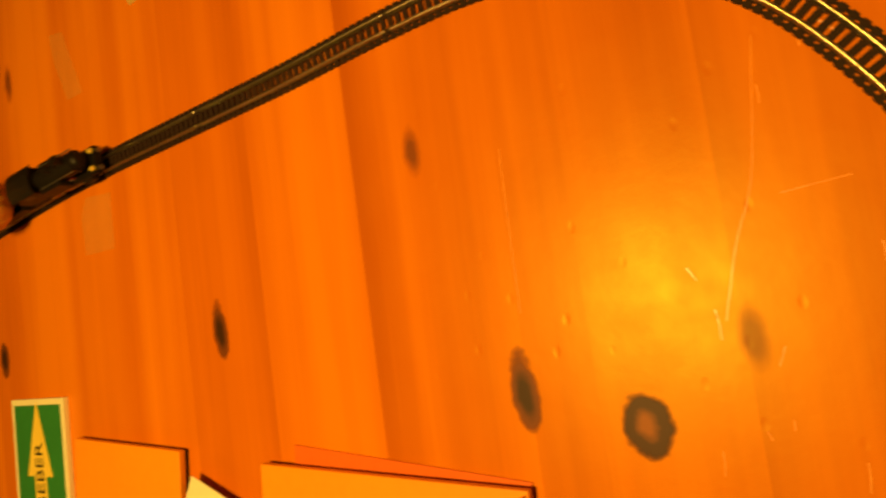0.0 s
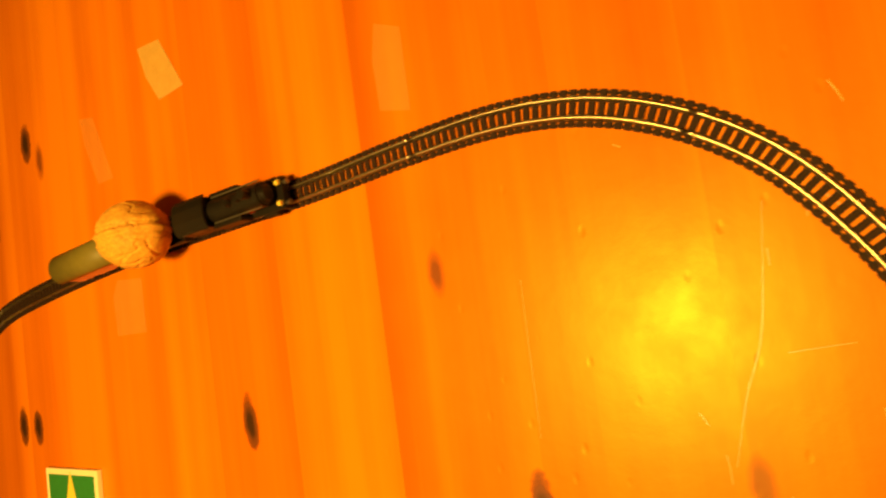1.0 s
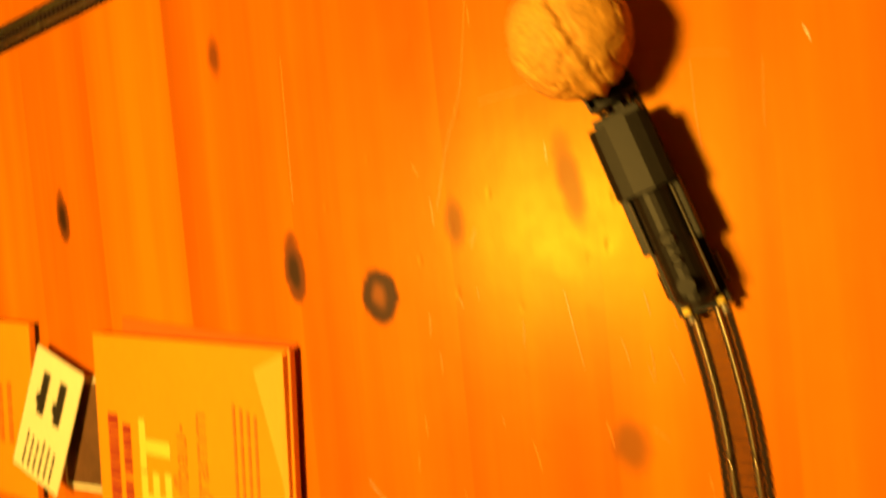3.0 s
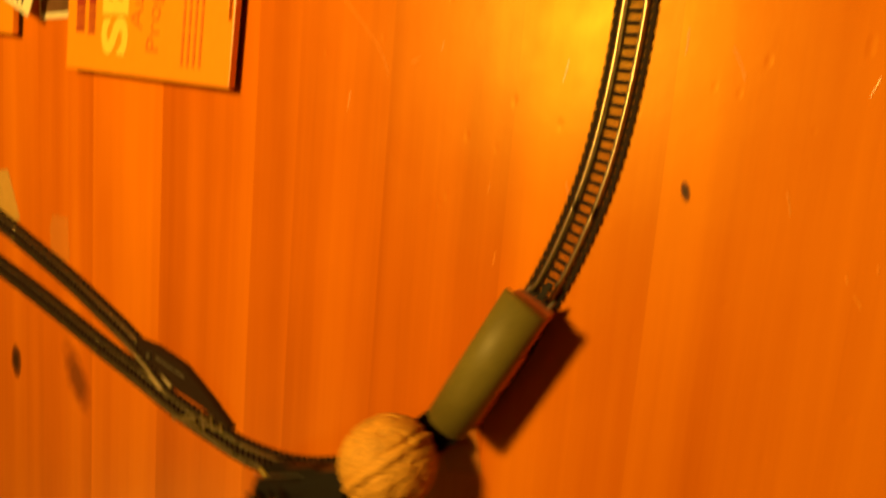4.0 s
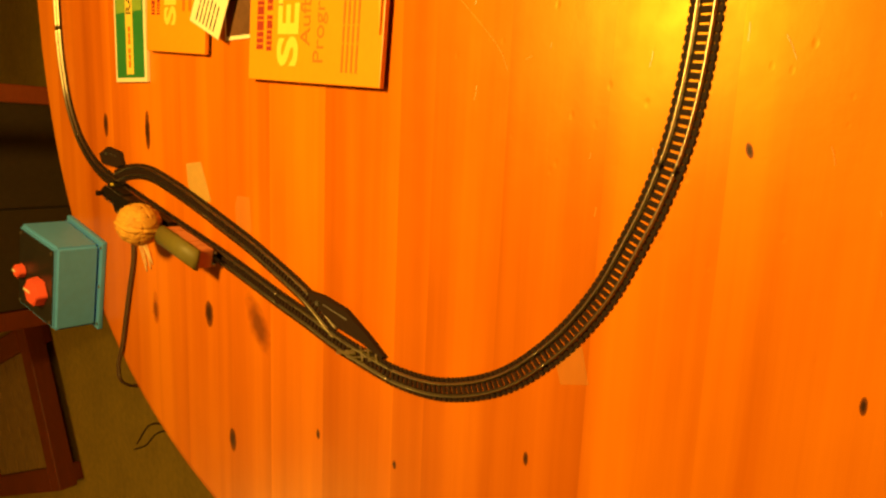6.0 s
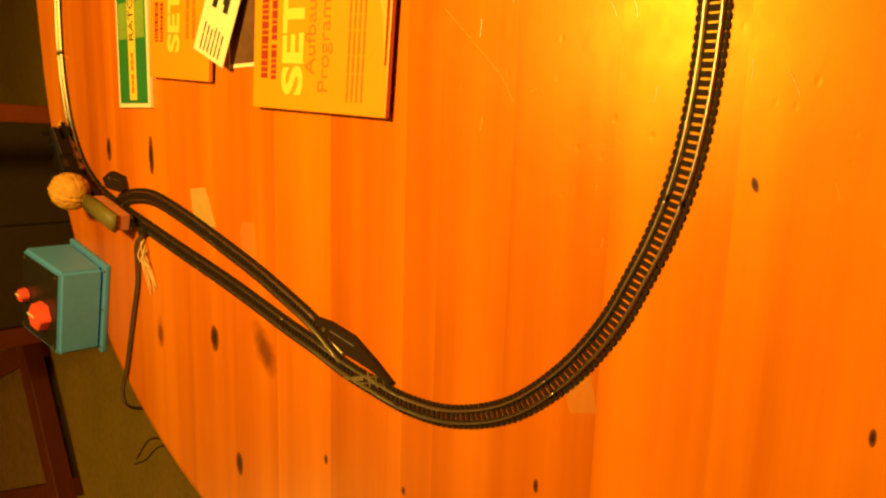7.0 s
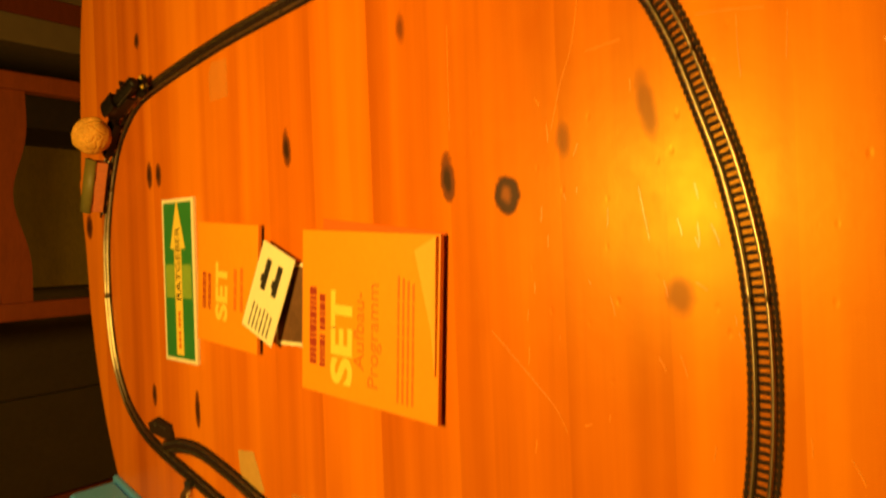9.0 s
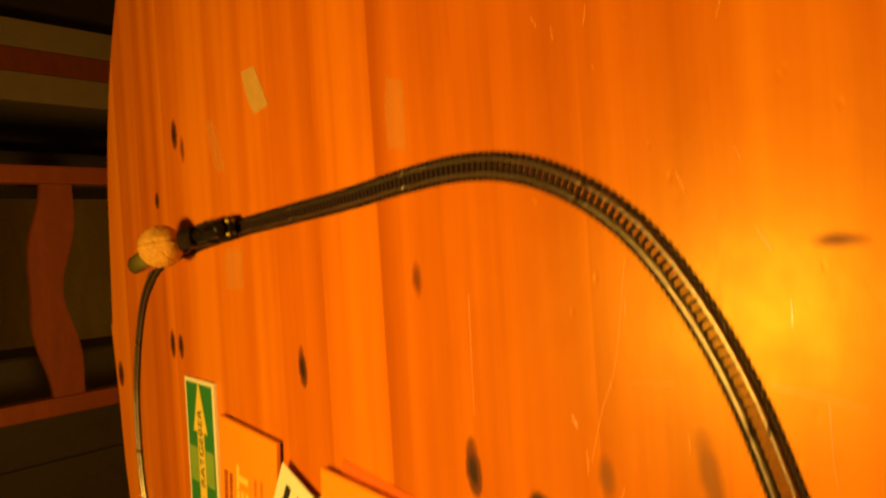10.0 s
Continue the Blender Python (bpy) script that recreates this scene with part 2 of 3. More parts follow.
def spline(ctrl, closed=False, step=0.002):
    """Catmull-Rom through control points, resampled at even steps."""
    c = [np.array(p, float) for p in ctrl]
    n, dense = len(c), []
    for i in range(n if closed else n - 1):
        p0 = c[i - 1] if closed or i else 2 * c[0] - c[1]
        p1, p2 = c[i], c[(i + 1) % n]
        p3 = c[(i + 2) % n] if closed or i + 2 < n else 2 * c[-1] - c[-2]
        for u in np.linspace(0, 1, 24, endpoint=False):
            dense.append(0.5 * (2 * p1 + (p2 - p0) * u + (2 * p0 - 5 * p1 + 4 * p2 - p3) * u * u + (3 * p1 - p0 - 3 * p2 + p3) * u ** 3))
    dense.append(c[0] if closed else c[-1])
    d = np.array(dense)
    s = np.r_[0, np.cumsum(np.linalg.norm(np.diff(d, axis=0), axis=1))]
    m = max(2, round(s[-1] / step))
    e = np.linspace(0, s[-1], m + 1)
    out = np.stack([np.interp(e, s, d[:, k]) for k in range(d.shape[1])], 1)
    return out, s[-1]


def write(text, size, x, y, z, material, parent, name="lettering", turn=0.0, wide=1.0, bold=0.0):
    cu = bpy.data.curves.new(name, "FONT")
    cu.body, cu.size, cu.extrude, cu.offset = text, size, 0.00006, bold
    cu.materials.append(material)
    ob = new(name, cu)
    ob.parent = parent
    ob.matrix_basis = pose(x, y, z, 0, 0, turn) @ Matrix.Diagonal((wide, 1, 1, 1))
    return ob


# ---- the room ----
def room():
    floor = part("floor", block(-4.2, 4.2, -3.0, 5.2, -0.1, 0.0), FLOOR)
    tagged(floor, "dull olive-beige floor", "floor", kind="structure")
    for name, b in (("wall_north", (-4.2, 4.2, 5.2, 5.3, 0, 2.5)), ("wall_south", (-4.2, 4.2, -3.1, -3.0, 0, 2.5)), ("wall_west", (-4.3, -4.2, -3.0, 5.2, 0, 2.5)), ("wall_east", (4.2, 4.3, -3.0, 5.2, 0, 2.5))):
        tagged(part(name, block(*b), WALL), "plain dim wall", "wall", kind="structure")
    tagged(part("ceiling", block(-4.2, 4.2, -3.0, 5.2, 2.5, 2.6), WALL), "plain dim ceiling", "ceiling", kind="structure")


room()

# ---- the table ----
CX, CY, AL, AR, BB, EXP = 0.115, -0.10, 0.53, 0.53, 0.56, 2.5
LEVELS = [(0.010, 0.0), (0.005, 0.0012), (0.0015, 0.004), (0.0, 0.009), (0.0, 0.022), (0.004, 0.028), (0.012, 0.030)]


def outline(y, inset):
    f = 1 - min(1.0, abs((y - CY) / (BB - inset))) ** EXP
    f = max(f, 0.0) ** (1 / EXP)
    return CX - (AL - inset) * f, CX + (AR - inset) * f


def plank(y0, y1, parent):
    """One glued stave of the top, cut to the table's outline, its outer end rounded over."""
    bm = bmesh.new()
    lo, hi = CY - BB + 0.0005, CY + BB - 0.0005
    ys = [max(lo, min(hi, y0 + (y1 - y0) * k / 8)) for k in range(9)]
    ys = sorted(set(round(y, 5) for y in ys))
    rings = []
    for y in ys:
        ring = [bm.verts.new((outline(y, i)[0], y, TOP - d)) for i, d in LEVELS[::-1]]
        ring += [bm.verts.new((outline(y, i)[1], y, TOP - d)) for i, d in LEVELS]
        rings.append(ring)
    k = len(rings[0])
    for r0, r1 in zip(rings, rings[1:]):
        for j in range(k):
            bm.faces.new((r0[j], r0[(j + 1) % k], r1[(j + 1) % k], r1[j]))
    bm.faces.new(rings[0])
    bm.faces.new(rings[-1][::-1])
    return part("plank", bm, PINE, parent)


def spot(name, x, y, a, b, material, parent, turn=0.0, tail=0.0):
    """A flat patch with UVs that run from its middle to its rim."""
    bm = bmesh.new()
    uv = bm.loops.layers.uv.new("UVMap")
    c, r = math.cos(turn), math.sin(turn)
    verts, uvs = [], []
    rings = 4
    for i in range(rings + 1):
        for j in range(20):
            ang, rad = 2 * math.pi * j / 20, i / rings
            u, v = rad * math.cos(ang), rad * math.sin(ang)
            px = u * a * (1 + tail * max(0.0, u) ** 2)
            py = v * b
            verts.append(bm.verts.new((px * c - py * r, px * r + py * c, 0)))
            uvs.append((u, v))
            if i == 0:
                break
    def idx(i, j):
        return 0 if i == 0 else 1 + (i - 1) * 20 + j % 20
    for i in range(rings):
        for j in range(20):
            f = [idx(i, j), idx(i + 1, j), idx(i + 1, j + 1)] + ([idx(i, j + 1)] if i else [])
            face = bm.faces.new([verts[k] for k in f])
            for loop, k in zip(face.loops, f):
                loop[uv].uv = uvs[k]
    ob = part(name, bm, material, parent)
    ob.matrix_basis = pose(x, y, TOP + 0.00015)
    return ob


def table():
    t = tagged(empty("dining_table"), "rounded lacquered pine table with dark knots and scratches", "table")
    seams = [-0.66, -0.60, -0.54, -0.48, -0.42, -0.36, -0.30, -0.25, -0.199, -0.15, -0.10, -0.056, -0.033, 0.027, 0.081, 0.131, 0.189, 0.235, 0.30, 0.36, 0.41, 0.46]
    planks = [plank(a, b, t) for a, b in zip(seams, seams[1:])]
    ap = block(-0.20, 0.43, -0.45, 0.22, TOP - 0.11, TOP - 0.0302, 0.004)
    part("apron", ap, PINE, t)
    for x in (-0.18, 0.41):
        for y in (-0.43, 0.20):
            leg = rod((x, y, 0), (x, y, TOP - 0.1102), 0.022, 20, r2=0.032)
            part("leg", leg, PINE, t)
    # x, y, half length, half width, material, turn, tail
    for x, y, a, b, m, turn, tail in (
        (0.1580, -0.0008, 0.0109, 0.0048, KNOT_FAINT, 0, 0.3), (0.1029, 0.1090, 0.014, 0.0055, KNOT, 0.05, 0.2), (0.0682, -0.0316, 0.0143, 0.006, KNOT, 0.05, 0.35),
        (0.0574, -0.0695, 0.012, 0.009, RING, 0, 0), (0.0806, -0.1022, 0.0109, 0.0052, GREY, 0, 0.2), (0.0896, -0.1428, 0.0203, 0.0055, GREY, 0.15, 0),
        (0.0080, -0.1543, 0.0111, 0.008, GREY, 0, 0), (-0.2259, 0.1566, 0.0122, 0.0064, KNOT, 0, 0), (-0.2401, 0.2377, 0.014, 0.0068, KNOT_FAINT, 0, 0.6),
        (-0.2218, 0.0945, 0.0238, 0.0124, KNOT_FAINT, 0.5, 0.4), (-0.3172, 0.1279, 0.011, 0.0052, KNOT, 0, 0), (-0.2415, -0.1218, 0.0043, 0.0017, KNOT, 0, 0),
        (-0.1747, -0.2516, 0.004, 0.0014, KNOT, 0, 0), (-0.0901, -0.2058, 0.0034, 0.0015, KNOT, 0.3, 0), (-0.2768, -0.0359, 0.0032, 0.0018, KNOT, 0, 0),
        (-0.0932, 0.2404, 0.0188, 0.0048, KNOT, 0, 0), (-0.0889, 0.3136, 0.0123, 0.0051, KNOT, 0, 0), (0.1054, 0.3071, 0.0143, 0.006, KNOT, 0, 0),
        (0.1047, 0.2907, 0.0127, 0.0059, KNOT, 0, 0), (0.277, 0.2778, 0.0146, 0.0067, KNOT, 0, 0), (0.2632, 0.264, 0.0145, 0.0053, KNOT_FAINT, 0, 0),
        (0.2274, 0.3211, 0.0087, 0.0056, KNOT, 0, 0), (0.0664, 0.4392, 0.015, 0.0091, KNOT, 0, 0), (-0.3439, 0.0368, 0.008, 0.0032, KNOT, 0, 0), (-0.2806, 0.0312, 0.004, 0.0021, KNOT, 0, 0), (0.169, -0.185, 0.0028, 0.0095, KNOT_FAINT, 0, 0)):
        owner = next((p for p, s0, s1 in zip(planks, seams, seams[1:]) if s0 <= y < s1), planks[0])
        spot("knot", x, y, a, b, m, owner, turn, tail)
    # scratches pressed into the lacquer, lying along the boards for the most part
    rnd = random.Random(5)
    for k in range(120):
        x, y = rnd.uniform(-0.12, 0.33), rnd.uniform(-0.30, -0.075)
        ln, turn = rnd.uniform(0.0008, 0.0048), rnd.gauss(0.1, 0.35)
        c, s = math.cos(turn) * ln, math.sin(turn) * ln
        own = next((p for p, s0, s1 in zip(planks, seams, seams[1:]) if s0 <= y < s1), planks[0])
        part("scratch", sweep([(x - c, y - s), (x + s * 0.06, y - c * 0.06), (x + c, y + s)], [(-0.00026, TOP + 0.00004), (0.00026, TOP + 0.00004), (0.00008, TOP + 0.00010), (-0.00008, TOP + 0.00010)]), SCRATCH, own)
    for pts in ([(0.164, -0.115), (0.126, -0.109), (0.107, -0.102), (0.086, -0.096)], [(0.151, -0.035), (0.127, -0.0345), (0.095, -0.034)], [(0.123, -0.164), (0.1215, -0.177), (0.119, -0.190)],
                [(0.119, -0.180), (0.105, -0.1802), (0.094, -0.181)], [(0.116, -0.198), (0.098, -0.197)], [(0.055, -0.138), (0.043, -0.140), (0.032, -0.142)], [(-0.012, -0.057), (-0.044, -0.090), (-0.058, -0.099)], [(0.119, -0.115), (0.1205, -0.132)]):
        y = pts[0][1]
        own = next((p for p, s0, s1 in zip(planks, seams, seams[1:]) if s0 <= y < s1), planks[0])
        part("scratch", sweep(spline(pts)[0], [(-0.0002, TOP + 0.00004), (0.0002, TOP + 0.00004), (0.00008, TOP + 0.00010), (-0.00008, TOP + 0.00010)]), SCRATCH, own)
    return t


table()

# ---- the railway: one closed loop with a passing track on its left side ----
LOOP = [
    (0.1750, 0.3160), (0.1854, 0.2591), (0.1944, 0.1821), (0.1991, 0.1152), (0.2031, 0.0539), (0.2076, 0.0057), (0.2093, -0.0349), (0.2050, -0.0676),
    (0.1933, -0.0964), (0.1753, -0.1204), (0.1504, -0.1396), (0.1202, -0.1555), (0.0859, -0.1676), (0.0552, -0.1768), (0.0201, -0.1834), (-0.0151, -0.1856),
    (-0.0506, -0.1846), (-0.0830, -0.1806), (-0.1086, -0.1738), (-0.1314, -0.1648), (-0.1562, -0.1529), (-0.1828, -0.1330), (-0.2067, -0.1052), (-0.2205, -0.0714),
    (-0.2232, -0.0392), (-0.2190, -0.0096), (-0.2136, 0.0160), (-0.2061, 0.0414), (-0.1988, 0.0694), (-0.1900, 0.1001), (-0.1810, 0.1325), (-0.1720, 0.1681),
    (-0.1628, 0.2056), (-0.1520, 0.2472), (-0.1408, 0.2910), (-0.1268, 0.3335), (-0.1039, 0.3655), (-0.0735, 0.3855), (-0.0444, 0.3946), (-0.0112, 0.3994),
    (0.0270, 0.3996), (0.0618, 0.3957), (0.1053, 0.3826), (0.1384, 0.3655), (0.1595, 0.3445),
]
LINE, LENGTH = spline(LOOP, closed=True, step=0.002)
SIDING, SIDING_LEN = spline([(-0.2084, 0.0151), (-0.1912, 0.0426), (-0.1781, 0.0728), (-0.1661, 0.1036), (-0.1549, 0.1372), (-0.1436, 0.1716), (-0.1332, 0.2078), (-0.1264, 0.2402), (-0.1273, 0.2709), (-0.1342, 0.2988)], step=0.002)


def along(s):
    """Place and heading on the loop, s metres from its start in the way the train goes."""
    n = len(LINE) - 1
    u = (s % LENGTH) / LENGTH * n
    i, f = int(u) % n, u - int(u)
    p = LINE[i] * (1 - f) + LINE[i + 1] * f
    d = LINE[(i + 2) % n] - LINE[i - 1]
    return p, math.atan2(d[1], d[0])


PITCH = 0.0034


def tie_mesh():
    bm = bmesh.new()
    block(-0.0011, 0.0011, -0.0064, 0.0064, 0.0, 0.0012, bm=bm)
    for y in (-0.00325, 0.00325):
        block(-0.0006, 0.0006, y - 0.0011, y + 0.0011, 0.0012, 0.0016, bm=bm)
    me = bpy.data.meshes.new("tie")
    bm.to_mesh(me)
    bm.free()
    me.materials.append(TIE)
    return me


TIE_MESH = tie_mesh()


def rail_profile(off):
    return [(off - 0.0008, 0.0012), (off - 0.0008, 0.0016), (off - 0.0002, 0.0018), (off - 0.00045, 0.0024), (off - 0.00035, 0.0027),
            (off + 0.00035, 0.0027), (off + 0.00045, 0.0024), (off + 0.0002, 0.0018), (off + 0.0008, 0.0016), (off + 0.0008, 0.0012)]


def track_section(points, label, singly):
    t = tagged(empty("track_section", pose(0, 0, TOP)), label, "model track", "track sections on the table")
    for off in (-0.00325, 0.00325):
        smooth(part("rail", sweep(points, rail_profile(off)), NICKEL, t))
        web = [(off - 0.0010, 0.0), (off - 0.0010, 0.0011), (off + 0.0010, 0.0011), (off + 0.0010, 0.0)]
        part("web", sweep(points, web), TIE, t)
    for off in (-0.0055, 0.0055):
        part("edge_strip", sweep(points, [(off - 0.0005, 0.0), (off - 0.0005, 0.0008), (off + 0.0005, 0.0008), (off + 0.0005, 0.0)]), TIE, t)
    seg = np.linalg.norm(np.diff(points, axis=0), axis=1)
    s = np.r_[0, np.cumsum(seg)]
    count = max(2, round(s[-1] / PITCH))
    joined = bmesh.new()
    for k in range(count):
        d = (k + 0.5) * s[-1] / count
        x, y = np.interp(d, s, points[:, 0]), np.interp(d, s, points[:, 1])
        x2, y2 = np.interp(min(d + 0.001, s[-1]), s, points[:, 0]), np.interp(min(d + 0.001, s[-1]), s, points[:, 1])
        x1, y1 = np.interp(max(d - 0.001, 0), s, points[:, 0]), np.interp(max(d - 0.001, 0), s, points[:, 1])
        m = Matrix.Translation((x, y, 0)) @ Matrix.Rotation(math.atan2(y2 - y1, x2 - x1), 4, "Z")
        if singly:
            o = new("tie", TIE_MESH)
            o.parent, o.matrix_basis = t, m
        else:
            me = TIE_MESH.copy()
            me.transform(m)
            joined.from_mesh(me)
            bpy.data.meshes.remove(me)
    if singly:
        joined.free()
    else:
        tagged(part("sleeper_strip", joined, TIE, t), kind="stuff")
    return t


def railway():
    n = len(LINE) - 1
    # sections of about one sectional length, joined end to end
    lens = np.linspace(0, LENGTH, 17)
    for a, b in zip(lens, lens[1:]):
        i, j = round(a / LENGTH * n), round(b / LENGTH * n)
        near = LINE[(i + j) // 2][1] < 0.10
        track_section(LINE[i:j + 1], "dark sleepered model track with nickel silver rails", near)
    half = len(SIDING) // 2
    track_section(SIDING[:half + 1], "dark sleepered passing track with two rails", False)
    track_section(SIDING[half:], "dark sleepered passing track with two rails", False)
    # rail joints
    for a in lens[:-1]:
        p, h = along(a)
        for off in (-0.00325, 0.00325):
            j = part("rail_joiner", block(-0.0020, 0.0020, off - 0.0008, off + 0.0008, 0.0013, 0.0019, 0.0002), TIE)
            tagged(j, "small dark rail joiner on the track", "rail joiner", "rail joiners")
            j.matrix_basis = pose(p[0], p[1], TOP, 0, 0, math.degrees(h))


railway()


def point_motor(shape, lever):
    """The flat dark housing that lies against a set of points, from its outline in plan."""
    cx, cy = sum(p[0] for p in shape) / len(shape), sum(p[1] for p in shape) / len(shape)
    t = tagged(empty("point_motor", pose(cx, cy, TOP)), "flat dark housing beside a set of points", "point motor", "point motors")
    bm = bmesh.new()
    lo = [bm.verts.new((x - cx, y - cy, 0.0)) for x, y in shape]
    hi = [bm.verts.new(((x - cx) * 0.93, (y - cy) * 0.97, 0.0036)) for x, y in shape]
    bm.faces.new(lo)
    bm.faces.new(hi[::-1])
    n = len(shape)
    for k in range(n):
        bm.faces.new((lo[k], lo[(k + 1) % n], hi[(k + 1) % n], hi[k]))
    part("housing", bm, TIE, t)
    (x0, y0), (x1, y1) = lever
    part("rib", rod((x0 - cx, y0 - cy, 0.0037), (x1 - cx, y1 - cy, 0.0037), 0.0003, 6), STEEL, t, "thin bright rib")
    part("lever", block(x1 - cx - 0.0012, x1 - cx + 0.0012, y1 - cy + 0.003, y1 - cy + 0.006, 0.0034, 0.0050, 0.0002), STEEL, t, "small bright lever")
    return t


point_motor([(-0.1863, 0.0405), (-0.1873, 0.0245), (-0.1919, 0.0041), (-0.2029, -0.014), (-0.2134, -0.0289), (-0.2148, -0.0264), (-0.2092, -0.0099), (-0.2051, 0.0088), (-0.1988, 0.0224), (-0.1904, 0.0373)], ((-0.1974, 0.0025), (-0.1923, 0.0235)))
point_motor([(-0.1223, 0.2795), (-0.1115, 0.2841), (-0.1077, 0.3067), (-0.1144, 0.3223), (-0.1233, 0.3175), (-0.1254, 0.2897)], ((-0.1158, 0.2893), (-0.1138, 0.3018)))


def points_gear():
    """The bright frog and the cross bars that move the blades."""
    t = tagged(empty("points_gear", pose(-0.2165, -0.0060, TOP, 0, 0, 103)), "bright metal frog and cross bars of the points", "points")
    for x in (-0.0150, -0.0090, -0.0030):
        part("cross_bar", block(x - 0.0007, x + 0.0007, -0.0046, 0.0046, 0.0017, 0.0024, 0.0002), NICKEL, t)
    part("frog", block(0.0020, 0.0190, -0.0016, 0.0006, 0.0016, 0.0025, 0.0003), NICKEL, t)
    for y in (-0.0018, 0.0020):
        part("blade", block(-0.0140, 0.0100, y - 0.0003, y + 0.0003, 0.0018, 0.0028, 0.0001), NICKEL, t)


points_gear()


# ---- the train ----
def wheel(parent, x, y, r, material, rim=STEEL):
    w = part("wheel", rod((x, y - 0.0006, r + 0.0027), (x, y + 0.0006, r + 0.0027), r, 18, bevel=0.0002), material, parent)
    part("tyre", rod((x, y - 0.0008, r + 0.0027), (x, y + 0.0008, r + 0.0027), r * 0.82, 18, r2=r * 0.82), rim, w)
    return w


def locomotive():
    t = tagged(empty("steam_locomotive"), "small black model steam locomotive running on the track", "locomotive")
    part("frame", block(-0.025, 0.026, -0.0042, 0.0042, 0.0045, 0.0085, 0.0005), BLACK, t)
    part("running_board", block(-0.026, 0.027, -0.0066, 0.0066, 0.0085, 0.0095, 0.0003), BLACK, t)
    boiler = rod((-0.006, 0, 0.0148), (0.024, 0, 0.0148), 0.0050, 24, bevel=0.0008)
    part("boiler", boiler, BLACK, t)
    part("smokebox_door", rod((0.0238, 0, 0.0148), (0.0252, 0, 0.0148), 0.0040, 20, r2=0.0028), BLACK, t)
    for y in (-1, 1):
        part("side_tank", block(-0.006, 0.010, y * 0.0062 - 0.0012, y * 0.0062 + 0.0012, 0.0095, 0.0165, 0.0005), BLACK, t)
    cab = block(-0.022, -0.006, -0.0064, 0.0064, 0.0095, 0.0205, 0.0004)
    part("cab", cab, BLACK, t)
    roof = bmesh.new()
    sweep([(-0.0235, 0), (-0.0045, 0)], [(-0.0072, 0.0203), (-0.0055, 0.0216), (-0.0025, 0.0224), (0.0025, 0.0224), (0.0055, 0.0216), (0.0072, 0.0203), (0.0055, 0.0207), (0, 0.0213), (-0.0055, 0.0207)], bm=roof)
    part("cab_roof", roof, BLACK, t)
    for y in (-1, 1):
        part("cab_window", block(-0.0175, -0.0105, y * 0.00645 - 0.0002, y * 0.00645 + 0.0002, 0.0152, 0.0190, 0.0001), DARK, t)
    part("chimney", rod((0.0195, 0, 0.0190), (0.0195, 0, 0.0242), 0.0016, 14, r2=0.0021), BLACK, t)
    part("dome", rod((0.008, 0, 0.0190), (0.008, 0, 0.0222), 0.0023, 14, r2=0.0014, bevel=0.0005), BLACK, t)
    part("sand_dome", rod((0.0135, 0, 0.0190), (0.0135, 0, 0.0212), 0.0017, 14, r2=0.0010), BLACK, t)
    part("coal_bunker", block(-0.0265, -0.022, -0.0060, 0.0060, 0.0095, 0.0165, 0.0005), BLACK, t)
    part("buffer_beam", block(0.0262, 0.0276, -0.0066, 0.0066, 0.0058, 0.0095, 0.0002), BLACK, t)
    for y in (-0.0042, 0.0042):
        part("buffer", rod((0.0274, y, 0.0078), (0.0296, y, 0.0078), 0.0007, 10, r2=0.0012), STEEL, t)
        part("lantern", rod((0.0255, y, 0.0102), (0.0270, y, 0.0102), 0.0011, 12), YELLOW, t)
    for y in (-0.0036, 0.0036):
        for x, r in ((-0.015, 0.0046), (-0.004, 0.0046), (0.007, 0.0046)):
            wheel(t, x, y, r, RED)
        wheel(t, 0.0195, y, 0.0030, RED)
        s = 1 if y > 0 else -1
        part("coupling_rod", block(-0.0155, 0.0075, y + s * 0.0012 - 0.0003, y + s * 0.0012 + 0.0003, 0.0058, 0.0068, 0.0001), STEEL, t)
        part("cylinder", rod((0.0150, y + s * 0.0022, 0.0066), (0.0225, y + s * 0.0022, 0.0066), 0.0021, 14), BLACK, t)
        part("piston_rod", rod((0.006, y + s * 0.0022, 0.0066), (0.015, y + s * 0.0022, 0.0066), 0.0004, 8), STEEL, t)
        part("handrail", rod((-0.004, y + s * 0.0017, 0.0172), (0.023, y + s * 0.0017, 0.0172), 0.0003, 6), STEEL, t)
    part("coupling", block(-0.0315, -0.0262, -0.0010, 0.0010, 0.0058, 0.0070, 0.0002), BLACK, t)
    return t


def flat_wagon():
    t = tagged(empty("flat_wagon"), "low dark wagon that carries a walnut", "wagon")
    part("deck", block(-0.0165, 0.0165, -0.0062, 0.0062, 0.0070, 0.0086, 0.0003), BLACK, t)
    for y in (-1, 1):
        part("side_board", block(-0.0165, 0.0165, y * 0.0062 - 0.0004, y * 0.0062 + 0.0004, 0.0086, 0.0118, 0.0001), BLACK, t)
        part("sole_bar", block(-0.0155, 0.0155, y * 0.0042 - 0.0005, y * 0.0042 + 0.0005, 0.0046, 0.0070, 0.0002), BLACK, t)
    for x in (-1, 1):
        part("end_board", block(x * 0.0163 - 0.0004, x * 0.0163 + 0.0004, -0.0058, 0.0058, 0.0086, 0.0118, 0.0001), BLACK, t)
        part("coupling", block(x * 0.0195 - 0.003, x * 0.0195 + 0.003, -0.0010, 0.0010, 0.0058, 0.0070, 0.0002), BLACK, t)
    for x in (-0.010, 0.010):
        for y in (-0.0034, 0.0034):
            wheel(t, x, y, 0.0028, BLACK)
    return t


